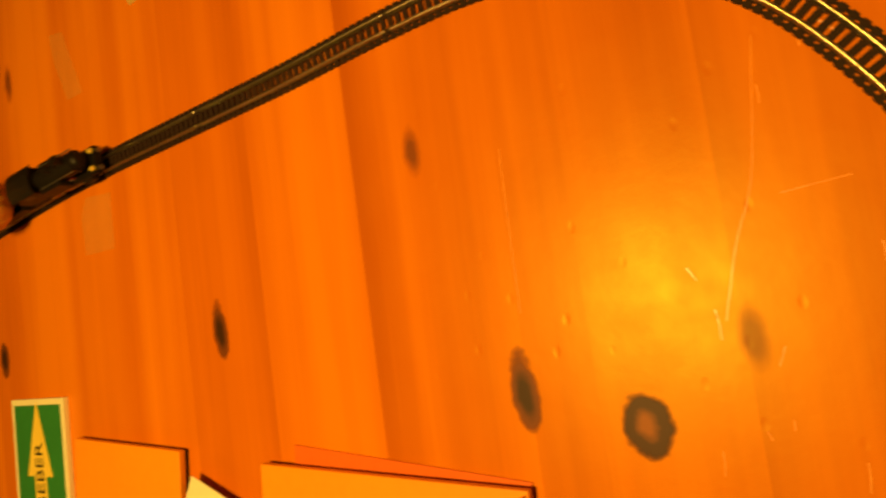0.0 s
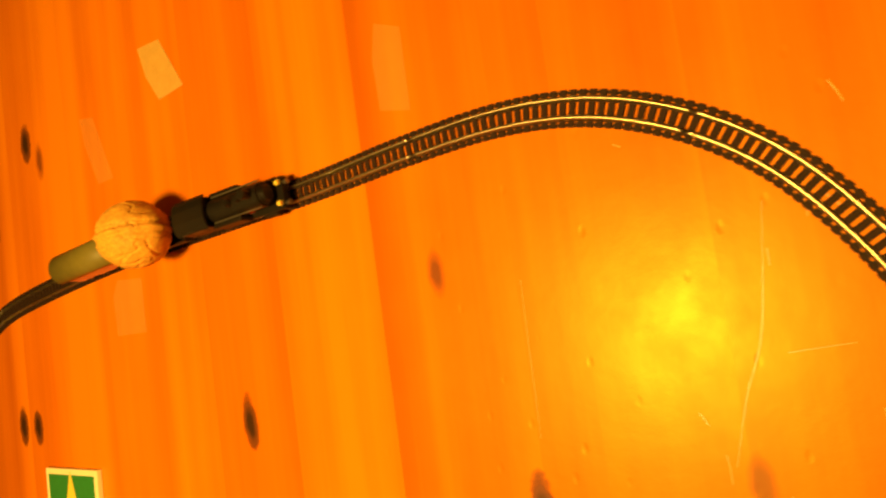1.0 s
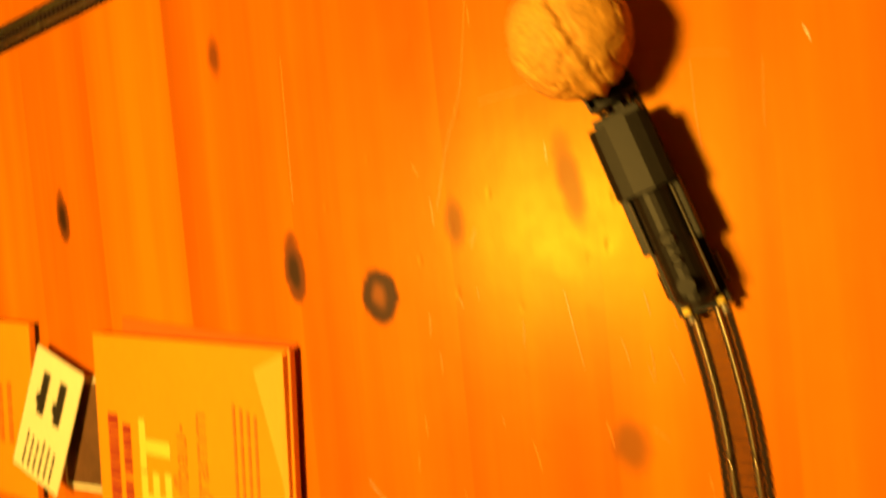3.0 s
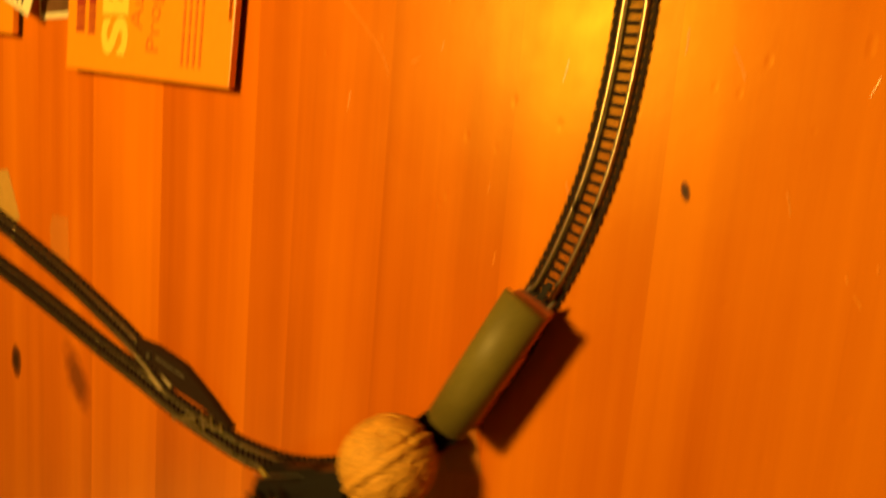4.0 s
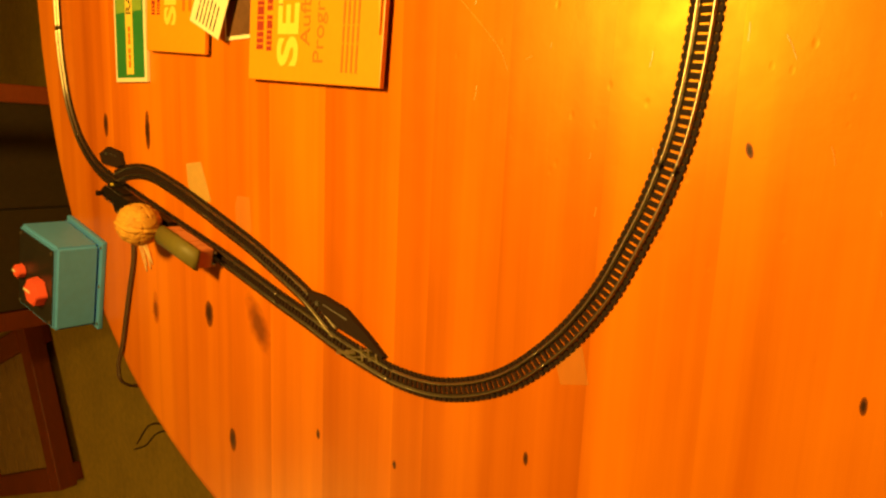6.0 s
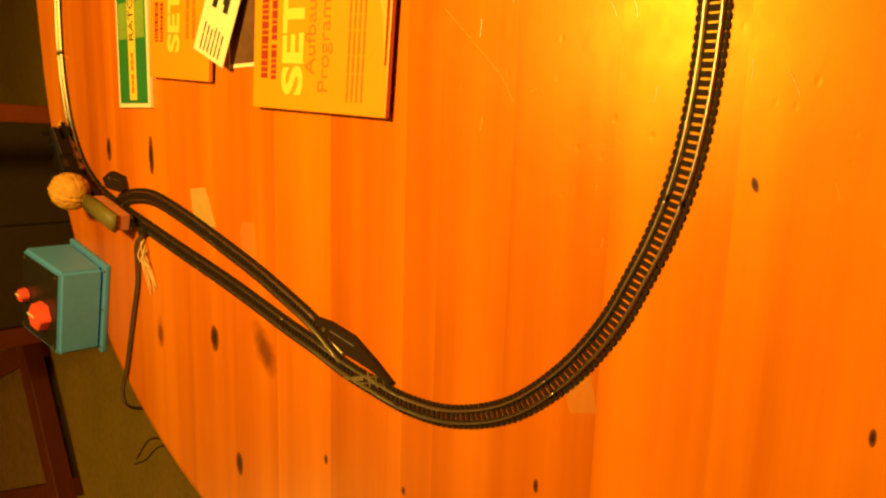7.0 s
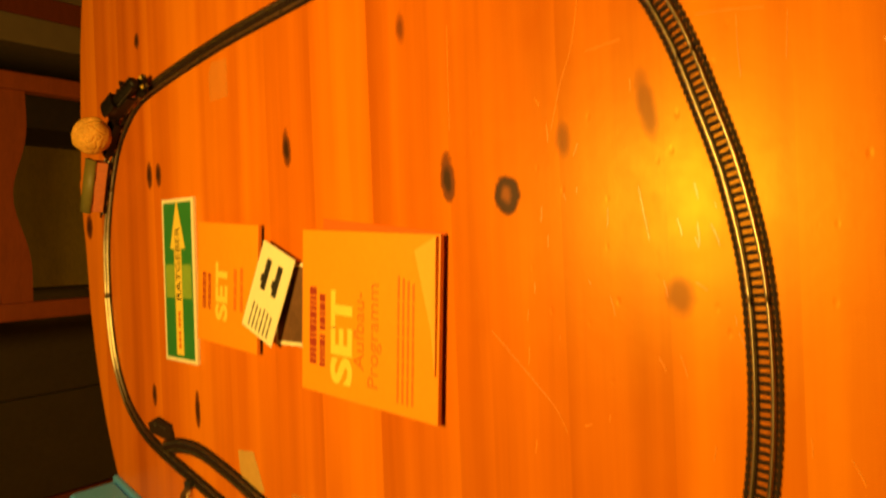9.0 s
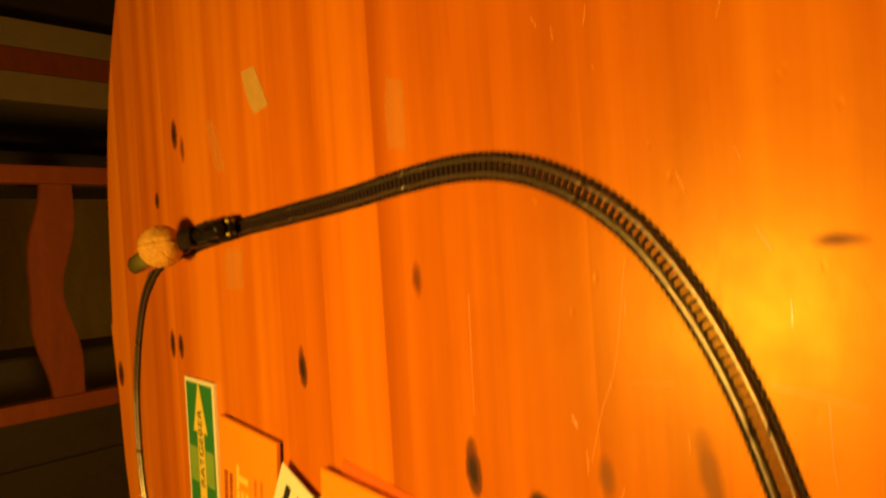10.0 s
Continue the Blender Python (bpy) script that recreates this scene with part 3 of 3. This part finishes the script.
def walnut():
    """A whole walnut: two ridged halves, a raised seam, furrowed shell."""
    bm = bmesh.new()
    bmesh.ops.create_icosphere(bm, subdivisions=6, radius=1.0)
    for v in bm.verts:
        n = v.co.normalized()
        f = noise.fractal(n * 2.6 + Vector((3, 1, 7)), 1.0, 2.0, 4)
        groove = abs(noise.noise(Vector((n.x * 1.5, n.y * 4.2, n.z * 1.9)) + Vector((4, 2, 1))))
        fine = abs(noise.noise(n * 9.0))
        d = 1 + 0.028 * f - 0.055 * max(0.0, 0.09 - groove) / 0.09 - 0.012 * max(0.0, 0.10 - fine) / 0.10
        d += 0.045 * math.exp(-(n.y / 0.055) ** 2) - 0.03 * math.exp(-((abs(n.y) - 0.13) / 0.06) ** 2)
        tip = 0.06 * max(0.0, n.x - 0.9) / 0.1
        v.co = Vector((n.x * (1.05 + tip), n.y * 0.98, n.z * 0.98)) * d * 0.0142
    ob = smooth(part("walnut", bm, SHELL))
    return tagged(ob, "whole brown walnut riding on a low wagon", "walnut")


def goods_wagon():
    t = tagged(empty("goods_wagon"), "red-brown goods wagon with a rounded grey-green roof", "wagon")
    part("body", block(-0.022, 0.022, -0.0062, 0.0062, 0.0080, 0.0185, 0.0003), BROWN, t)
    bm = bmesh.new()
    arc = [(-0.0072 * math.cos(math.pi * k / 10), 0.0182 + 0.0058 * math.sin(math.pi * k / 10)) for k in range(11)]
    sweep([(-0.0232, 0), (0.0232, 0)], arc + [(0.0066, 0.0178), (-0.0066, 0.0178)], bm=bm)
    smooth(part("roof", bm, ROOF, t))
    part("chassis", block(-0.0225, 0.0225, -0.0050, 0.0050, 0.0052, 0.0078, 0.0003), BLACK, t)
    for y in (-1, 1):
        part("sliding_door", block(-0.0065, 0.0065, y * 0.0064 - 0.0003, y * 0.0064 + 0.0003, 0.0085, 0.0178, 0.0001), BROWN, t)
        part("door_rail", block(-0.014, 0.014, y * 0.0067 - 0.0002, y * 0.0067 + 0.0002, 0.0176, 0.0182), BLACK, t)
        for x in (-0.0205, -0.0135, 0.0135, 0.0205):
            part("post", block(x - 0.0004, x + 0.0004, y * 0.0064 - 0.0002, y * 0.0064 + 0.0002, 0.0082, 0.0180), BROWN, t)
    for x in (-0.014, 0.014):
        for y in (-0.0034, 0.0034):
            wheel(t, x, y, 0.0029, BLACK)
    for x in (-1, 1):
        part("coupling", block(x * 0.0255 - 0.003, x * 0.0255 + 0.003, -0.0010, 0.0010, 0.0058, 0.0070, 0.0002), BLACK, t)
        for y in (-0.0040, 0.0040):
            part("buffer", rod((x * 0.0225, y, 0.0070), (x * 0.0243, y, 0.0070), 0.0007, 10), STEEL, t)
    return t


LOCO, FLAT, NUT, GOODS = locomotive(), flat_wagon(), walnut(), goods_wagon()
SIZE, NUT_SIZE = 1.08, 1.15
for thing in (LOCO, FLAT, GOODS):
    for piece in thing.children_recursive:
        piece.data.transform(Matrix.Translation((0, 0, 0.0027)) @ Matrix.Scale(SIZE, 4) @ Matrix.Translation((0, 0, -0.0027)))
NUT.data.transform(Matrix.Scale(NUT_SIZE, 4))


# ---- boxes, cards and the transformer ----
def ink_bars(parent, x0, y0, widths, h, z, material, name="print", slant=0.0):
    x = x0
    for w in widths:
        if w > 0:
            b = part(name, block(x, x + w, y0, y0 + h, z, z + 0.00012), material, parent)
        x += abs(w) + 0.0006


def big_box():
    t = tagged(empty("set_box", pose(-0.009, 0.032, TOP, 0, 0, -4) @ Matrix.Diagonal((1.26, 1.06, 1.7, 1))), "flat orange cardboard box with SET printed on its lid", "box")
    # tray in black: the shade on the box's near side is put into its colour
    part("tray", block(-0.0405, 0.0405, -0.0545, 0.0545, 0.0009, 0.0022, 0.0003), DARK, t, "box tray coloured black as the shaded side")
    bm = block(-0.0415, 0.0415, -0.0555, 0.0555, 0.0017, 0.0037, 0.0005)
    part("lid", bm, ORANGE, t)
    z = 0.00375
    ink_bars(t, -0.027, 0.0415, (0.0024, 0.0022, 0.0024, 0.0044, 0.0018, 0.0038, 0.0020, 0.0036, 0.0022, 0.0018, 0.0020, 0.0042), 0.0062, z, INK)
    ink_bars(t, -0.0275, 0.0335, (0.0020, 0.0019, 0.0020, 0.0018, 0.0038, 0.0018, -0.0010, 0.0024, 0.0038, 0.0018, 0.0038, 0.0040), 0.0048, z, INK)
    write("SET", 0.0245, -0.0345, 0.0105, z, YELLOW, t, wide=1.2, bold=0.0009)
    write("Aufbau-", 0.0120, -0.0250, 0.0000, z, FAINT, t)
    write("Programm", 0.0120, -0.0330, -0.0115, z, FAINT, t)
    for k in range(4):
        ink_bars(t, -0.036, -0.0275 - k * 0.0036, (0.012, 0.007, 0.010, 0.006, 0.009, 0.011 - 0.001 * k), 0.0013, z, FAINT)
    # bent edge: a low wedge, paler than the lid
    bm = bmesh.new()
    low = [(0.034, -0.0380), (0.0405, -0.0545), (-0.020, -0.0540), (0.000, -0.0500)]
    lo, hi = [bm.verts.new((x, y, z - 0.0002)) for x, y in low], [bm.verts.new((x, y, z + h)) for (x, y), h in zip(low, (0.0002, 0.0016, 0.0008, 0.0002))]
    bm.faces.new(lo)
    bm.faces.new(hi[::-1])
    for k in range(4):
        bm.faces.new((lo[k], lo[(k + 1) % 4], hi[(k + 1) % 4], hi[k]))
    part("fold", bm, PALE, t, "bent pale orange edge")
    b = tagged(part("booklet", block(-0.040, 0.0368, -0.050, 0.047, 0.0, 0.0008, 0.0002), ORANGE_RED), "red-orange booklet lying under the box", "booklet")
    b.matrix_basis = pose(0.001, 0.029, TOP, 0, 0, -7.5) @ Matrix.Diagonal((1.26, 1.06, 1, 1))


def small_box():
    t = tagged(empty("set_box_small", pose(0.010, 0.1815, TOP, 0, 0, -5) @ Matrix.Diagonal((1.28, 1.18, 1.4, 1))), "small flat orange box with SET printed on its lid", "box")
    # black again stands for the shaded side below the lid
    part("tray", block(-0.0355, 0.0355, -0.0335, 0.0335, 0.0, 0.0024, 0.0003), DARK, t, "box tray coloured black as the shaded side")
    part("lid", block(-0.0362, 0.0362, -0.0342, 0.0342, 0.0018, 0.0042, 0.0005), ORANGE, t)
    z = 0.00425
    ink_bars(t, -0.016, 0.0235, (0.0012, 0.0012, 0.0012, 0.0022, 0.001, 0.002, 0.001, 0.002, 0.001, 0.001, 0.002), 0.0042, z, INK)
    ink_bars(t, -0.016, 0.0175, (0.001, 0.001, 0.001, 0.001, 0.002, 0.001, 0.0014, 0.002, 0.001, 0.002, 0.002), 0.0034, z, INK)
    write("SET", 0.0180, -0.0215, -0.0010, z, YELLOW, t, wide=1.2, bold=0.0007)
    ink_bars(t, -0.014, -0.0120, (0.008, 0.006, 0.009), 0.0030, z, FAINT)
    ink_bars(t, -0.014, -0.0190, (0.010, 0.006, 0.008), 0.0030, z, FAINT)


def green_box():
    t = tagged(empty("green_box", pose(0.013, 0.257, TOP, 0, 0, -1) @ Matrix.Diagonal((1.32, 1.25, 1, 1))), "long green flat box with a yellow arrow and cream border", "box")
    part("body", block(-0.0515, 0.0515, -0.0205, 0.0205, 0.0, 0.0030, 0.0004), WHITE, t, "cream card border")
    part("face", block(-0.0490, 0.0490, -0.0180, 0.0180, 0.0030, 0.0032), GREEN, t)
    bm = bmesh.new()
    pts = [(-0.047, -0.0045), (0.020, -0.0045), (0.020, -0.0095), (0.0505, 0.0), (0.020, 0.0095), (0.020, 0.0045), (-0.047, 0.0045)]
    lo, hi = [bm.verts.new((x, y, 0.0032)) for x, y in pts], [bm.verts.new((x, y, 0.00345)) for x, y in pts]
    bm.faces.new(lo)
    bm.faces.new(hi[::-1])
    for k in range(len(pts)):
        bm.faces.new((lo[k], lo[(k + 1) % len(pts)], hi[(k + 1) % len(pts)], hi[k]))
    part("arrow", bm, YELLOW, t)
    part("patch", block(-0.011, 0.010, -0.0165, -0.0050, 0.0032, 0.0034), mat("light_green_print", (0.22, 0.36, 0.05), 0.45), t)
    part("patch", block(-0.011, 0.010, 0.0050, 0.0165, 0.0032, 0.0034), bpy.data.materials["light_green_print"], t)
    ink_bars(t, -0.043, -0.0016, (0.004, 0.003, 0.003, -0.001, 0.003, 0.003, 0.003), 0.0030, 0.00347, FAINT)
    write("RATGEBER", 0.0085, -0.0130, -0.0029, 0.00352, DARK, t, wide=1.15)


def cards():
    c = tagged(empty("picture_card", pose(0.005, 0.126, TOP + 0.0076, 0, 3, -24) @ Matrix.Diagonal((1.18, 1.1, 1, 1))), "cream printed card with two dark pictures, leaning on a box", "card")
    part("sheet", block(-0.0275, 0.0275, -0.0170, 0.0170, 0.0, 0.0006, 0.0002), WHITE, c)
    for y in (-0.0085, 0.0035):
        bm = block(0.0, 0.019, y, y + 0.0050, 0.0006, 0.00075)
        block(0.004, 0.009, y + 0.005, y + 0.0068, 0.0006, 0.00075, bm=bm)
        part("picture", bm, DARK, c)
    for k in range(6):
        ink_bars(c, -0.025, 0.0095 - k * 0.0040, (0.009 - 0.001 * (k % 3), 0.006), 0.0012, 0.00065, DARK)
    d = tagged(empty("bordered_card", pose(-0.003, 0.110, TOP, 0, 0, 0) @ Matrix.Diagonal((1.25, 1.1, 1, 1))), "dark brown card with a cream border", "card")
    part("sheet", block(-0.0225, 0.0225, -0.0160, 0.0160, 0.0, 0.0012, 0.0002), WHITE, d)
    part("picture", block(-0.0205, 0.0205, -0.0140, 0.0140, 0.0012, 0.0014), mat("brown_picture", (0.13, 0.06, 0.025), 0.5, vary=0.3, scale=80), d)


def transformer():
    t = tagged(empty("transformer", pose(-0.228, 0.369, TOP, 0, 0, -13) @ Matrix.Diagonal((1.42, 1.42, 1.18, 1))), "blue-grey train transformer with red knobs on a dark panel", "transformer")
    part("flange", block(-0.031, 0.031, -0.027, 0.027, 0.0, 0.0040, 0.001), TEAL, t)
    bm = bmesh.new()
    lo = [(-0.0285, -0.0245), (0.0285, -0.0245), (0.0285, 0.0245), (-0.0285, 0.0245)]
    hi = [(-0.0285, -0.0235, 0.034), (0.0285, -0.0235, 0.034), (0.0285, 0.0245, 0.039), (-0.0285, 0.0245, 0.039)]
    a, b = [bm.verts.new((x, y, 0.0040)) for x, y in lo], [bm.verts.new(p) for p in hi]
    bm.faces.new(a)
    bm.faces.new(b[::-1])
    for k in range(4):
        bm.faces.new((a[k], a[(k + 1) % 4], b[(k + 1) % 4], b[k]))
    bmesh.ops.bevel(bm, geom=bm.edges[:], offset=0.0020, segments=3, affect="EDGES")
    part("case", bm, TEAL, t)
    pm = pose(0, 0.0005, 0.0368, 5.9)
    p = part("control_panel", block(-0.0255, 0.0255, -0.0215, 0.0215, -0.001, 0.0006, 0.0004), PANEL, t, "black control panel")
    p.matrix_basis = pm
    for x, y, r, h in ((-0.006, -0.008, 0.0098, 0.008), (-0.001, 0.0155, 0.0050, 0.006)):
        k = bmesh.new()
        bmesh.ops.create_cone(k, cap_ends=True, segments=6, radius1=r, radius2=r * 0.9, depth=h)
        bmesh.ops.bevel(k, geom=k.edges[:], offset=0.0006, segments=2, affect="EDGES")
        bmesh.ops.translate(k, vec=(0, 0, h / 2 + 0.0006), verts=k.verts[:])
        o = part("knob", k, KNOB, p, "red plastic knob")
        o.location = (x, y, 0)
        part("pointer", block(-0.0006, 0.0006, 0, r * 0.8, h + 0.0006, h + 0.0011), WHITE, o)
    for x in (-0.0235, 0.0235):
        for y in (-0.0195, 0.0195):
            s = part("screw", rod((x, y, 0.0006), (x, y, 0.0013), 0.0011, 10), STEEL, p)
    for x in (-0.027, 0.0, 0.027):
        part("screw", rod((x, -0.0258, 0.0040), (x, -0.0258, 0.0047), 0.0009, 10), STEEL, t)


def feeder():
    """The two-core lead from the track to the table's edge, with stripped ends taped down."""
    path = [(-0.1560, 0.2521, TOP + 0.003), (-0.1662, 0.2611, TOP + 0.005), (-0.1824, 0.2666, TOP + 0.003), (-0.2017, 0.2698, TOP + 0.002), (-0.2305, 0.2796, TOP + 0.002), (-0.2598, 0.2895, TOP + 0.002), (-0.2851, 0.2981, TOP + 0.002), (-0.3077, 0.3080, TOP + 0.002), (-0.326, 0.312, TOP - 0.004), (-0.336, 0.317, TOP - 0.03), (-0.345, 0.325, TOP - 0.12)]
    t = tagged(empty("feeder_cable"), "brown two-core cable running from track over the table edge", "cable")
    for off in (-0.0011, 0.0011):
        pts = spline([(x, y + off * 1.6, z) for x, y, z in path], step=0.003)[0]
        smooth(part("core", tube(pts, 0.0012), CABLE, t))
    c = part("feeder_clip", block(-0.003, 0.003, -0.006, 0.004, 0.0, 0.006, 0.0006), PANEL, t)
    c.matrix_basis = pose(-0.155, 0.253, TOP, 0, 0, 12)
    rnd = random.Random(3)
    w = tagged(empty("loose_wires"), "pale stripped wire ends lying loose", "wire")
    for k in range(7):
        x, y = -0.166 - rnd.uniform(0, 0.014), 0.252 + rnd.uniform(-0.004, 0.006)
        pts = spline([(x + 0.008, y + rnd.uniform(-0.004, 0.004), TOP + 0.003), (x, y, TOP + rnd.uniform(0.003, 0.007)), (x - 0.010, y - rnd.uniform(0.0, 0.01), TOP + 0.003), (x - rnd.uniform(0.016, 0.03), y - rnd.uniform(0.004, 0.014), TOP + 0.001)], step=0.002)[0]
        smooth(part("strand", tube(pts, 0.0005, 6), WIRE, w))


def tapes():
    for x, y, a, b, turn, tail in ((-0.1314, 0.1677, 0.016, 0.012, 25, 0.3), (-0.146, 0.111, 0.0125, 0.009, 5, 0), (-0.1886, -0.1416, 0.009, 0.0075, 15, 0), (0.167, 0.191, 0.015, 0.013, 0, 0), (0.241, 0.008, 0.018, 0.0075, 0, 0.2), (0.282, 0.146, 0.017, 0.0095, 28, 0.4), (0.255, 0.207, 0.021, 0.007, 20, 0.2)):
        bm = bmesh.new()
        pts = [(-a, -b), (a * 0.9, -b), (a * (1 + tail), b * 0.6), (a * 0.4, b), (-a * (1 - tail), b * 0.9)]
        lo, hi = [bm.verts.new((px, py, 0.0002)) for px, py in pts], [bm.verts.new((px, py, 0.0004)) for px, py in pts]
        bm.faces.new(lo)
        bm.faces.new(hi[::-1])
        for k in range(5):
            bm.faces.new((lo[k], lo[(k + 1) % 5], hi[(k + 1) % 5], hi[k]))
        o = tagged(part("adhesive_tape", bm, TAPE_DULL if tail >= 0.3 else TAPE_CLEAR), "yellowed scrap of adhesive tape on the table", "tape", "tape scraps")
        o.matrix_basis = pose(x, y, TOP, 0, 0, turn)


def clear_tape(name, weight):
    m = TAPE.copy()
    m.name = name
    nt = m.node_tree
    b, out = nt.nodes["Principled BSDF"], nt.nodes["Material Output"]
    tr, mx = nt.nodes.new("ShaderNodeBsdfTransparent"), nt.nodes.new("ShaderNodeMixShader")
    mx.inputs[0].default_value = weight
    nt.links.new(tr.outputs[0], mx.inputs[1])
    nt.links.new(b.outputs[0], mx.inputs[2])
    nt.links.new(mx.outputs[0], out.inputs[0])
    return m


TAPE_CLEAR, TAPE_DULL = clear_tape("clear_tape", 0.09), clear_tape("cloudy_tape", 0.45)
big_box()
small_box()
green_box()
cards()
transformer()
feeder()
tapes()


# ---- chairs and what stands behind the table ----
def back_chair():
    t = tagged(empty("wooden_chair", pose(0.14, 0.93, 0, 0, 0, 0)), "reddish wooden chair with a wavy slatted back", "chair")
    for x in (-0.185, 0.185):
        part("back_post", block(x - 0.0145, x + 0.0145, -0.014, 0.014, 0, 0.96, 0.004), CHAIRWOOD, t)
        part("front_leg", block(x - 0.016, x + 0.016, -0.37, -0.338, 0, 0.3598, 0.004), CHAIRWOOD, t)
    part("seat", block(-0.21, 0.21, -0.38, -0.0145, 0.36, 0.385, 0.006), CHAIRWOOD, t)
    for z in (0.52, 0.675, 0.84):
        bm = bmesh.new()
        n = 28
        rings = []
        for k in range(n + 1):
            u = k / n
            x, dz = -0.1703 + 0.3406 * u, 0.022 * (0.5 - 0.5 * math.cos(2 * math.pi * u))
            w = 0.026 - 0.004 * math.cos(4 * math.pi * u)
            rings.append([bm.verts.new((x, y, z + dz + h)) for y, h in ((-0.008, -w), (0.008, -w), (0.008, w), (-0.008, w))])
        for r0, r1 in zip(rings, rings[1:]):
            for j in range(4):
                bm.faces.new((r0[j], r0[(j + 1) % 4], r1[(j + 1) % 4], r1[j]))
        bm.faces.new(rings[0])
        bm.faces.new(rings[-1][::-1])
        part("wavy_slat", bm, CHAIRWOOD, t)


def low_bench():
    t = tagged(empty("low_bench", pose(-1.48, 2.93, 0, 0, 0, 24) @ Matrix.Diagonal((1.25, 1.25, 1, 1))), "low reddish wooden bench with olive slats on the floor", "bench")
    for y in (-0.328, 0.328):
        part("rail", block(-0.234, 0.330, y - 0.040, y + 0.040, 0.03, 0.10, 0.006), CHAIRWOOD, t)
    for x in (-0.194, 0.290):
        part("rail", block(x - 0.040, x + 0.040, -0.2876, 0.2876, 0.03, 0.10, 0.006), CHAIRWOOD, t)
    for k in range(5):
        y = -0.229 + k * 0.1145
        part("slat", block(-0.1536, 0.2496, y - 0.053, y + 0.053, 0.062, 0.088, 0.007), SEATCLOTH, t)
    for x in (-0.19, 0.285):
        for y in (-0.33, 0.33):
            part("foot", block(x - 0.03, x + 0.03, y - 0.03, y + 0.03, 0, 0.0298, 0.004), CHAIRWOOD, t)


def cabinet():
    t = tagged(empty("dark_cabinet", pose(-0.31, 1.62, 0)), "dark olive-brown cabinet front in the shade behind the chairs", "cabinet")
    part("body", block(-0.27, 0.27, 0.0, 0.24, 0.0, 0.78, 0.004), CABINET, t)
    for x0, x1 in ((-0.266, -0.002), (0.002, 0.266)):
        part("door", block(x0, x1, -0.014, -0.0002, 0.06, 0.765, 0.003), CABINET, t)
    part("edge_post", block(-0.320, -0.2702, -0.014, 0.24, 0.0, 0.80, 0.003), CHAIRWOOD, t, "reddish upright board")


def shelf():
    t = tagged(empty("low_shelf", pose(0.80, 1.75, 0)), "low dark shelf with beige boards in the shadow behind the table", "shelf")
    part("side_panel", block(-0.42, -0.33, -0.15, 0.15, 0, 0.7, 0.003), SHADE, t)
    part("side_panel", block(-0.205, -0.132, -0.15, 0.15, 0, 0.7, 0.003), WALL, t, "beige upright board")
    part("side_panel", block(-0.131, -0.072, -0.15, 0.15, 0, 0.7, 0.003), CHAIRWOOD, t, "reddish upright board")
    part("side_panel", block(-0.071, 0.0, -0.15, 0.15, 0, 0.7, 0.003), WALL, t, "beige upright board")
    part("back_panel", block(-0.33, 0.6, 0.14, 0.15, 0, 0.7), SHADE, t)
    part("board", block(-0.42, 0.6, -0.15, 0.15, 0.7002, 0.72, 0.003), SHADE, t)


def floor_cable():
    pts = spline([(-1.25, 1.93, 0.004), (-1.20, 1.84, 0.004), (-1.13, 1.76, 0.004), (-1.07, 1.64, 0.004), (-1.11, 1.80, 0.004), (-1.22, 1.91, 0.004)], step=0.01)[0]
    tagged(smooth(part("floor_cable", tube(pts, 0.0025), CABLE)), "loose brown cable coiled on the floor", "cable")


back_chair()
low_bench()
cabinet()
shelf()
floor_cable()


# ---- movement ----
def motions():
    """The train runs round the loop; the walnut's place at given times sets all four."""
    seen = [(0.0, 0.185, 0.253), (0.5, 0.202, 0.213), (1.0, 0.207, 0.144), (1.5, 0.207, 0.073), (2.0, 0.211, -0.001), (2.5, 0.193, -0.082), (2.7, 0.165, -0.096), (4.0, -0.182, -0.121), (4.5, -0.226, -0.028), (5.0, -0.207, 0.061), (5.5, -0.180, 0.135), (7.0, -0.132, 0.337), (7.5, -0.094, 0.377), (8.0, -0.020, 0.401), (8.5, 0.066, 0.392), (9.0, 0.145, 0.360), (9.5, 0.174, 0.313), (10.0, 0.185, 0.252)]
    n = len(LINE) - 1
    ts, ss, last = [], [], -1.0
    for t, x, y in seen:
        d = np.hypot(LINE[:-1, 0] - x, LINE[:-1, 1] - y)
        s = float(np.argmin(d)) / n * LENGTH
        if ts:
            while s < last - 0.02:
                s += LENGTH
            while s > last + 0.6 * LENGTH:
                s -= LENGTH
        else:
            s = s - LENGTH if s > 0.5 * LENGTH else s
        ts.append(t)
        ss.append(s)
        last = s
    slope = np.gradient(np.array(ss), np.array(ts))
    for thing, ahead, z in ((LOCO, 0.0470 * SIZE, 0.0), (FLAT, 0.0, 0.0), (NUT, 0.0, 0.0095 + 0.0140 * NUT_SIZE), (GOODS, -0.0455 * SIZE, 0.0)):
        rows = []
        for k in range(101):
            t = k / 10
            i = min(max(int(np.searchsorted(ts, t, side="right")) - 1, 0), len(ts) - 2)
            h = ts[i + 1] - ts[i]
            u = (t - ts[i]) / h
            s = (2 * u ** 3 - 3 * u ** 2 + 1) * ss[i] + (u ** 3 - 2 * u ** 2 + u) * h * slope[i] + (3 * u ** 2 - 2 * u ** 3) * ss[i + 1] + (u ** 3 - u ** 2) * h * slope[i + 1]
            p, head = along(s + ahead)
            rows.append((t, pose(p[0], p[1], TOP + z, 0, 0, math.degrees(head))))
        walk(thing, rows)


motions()
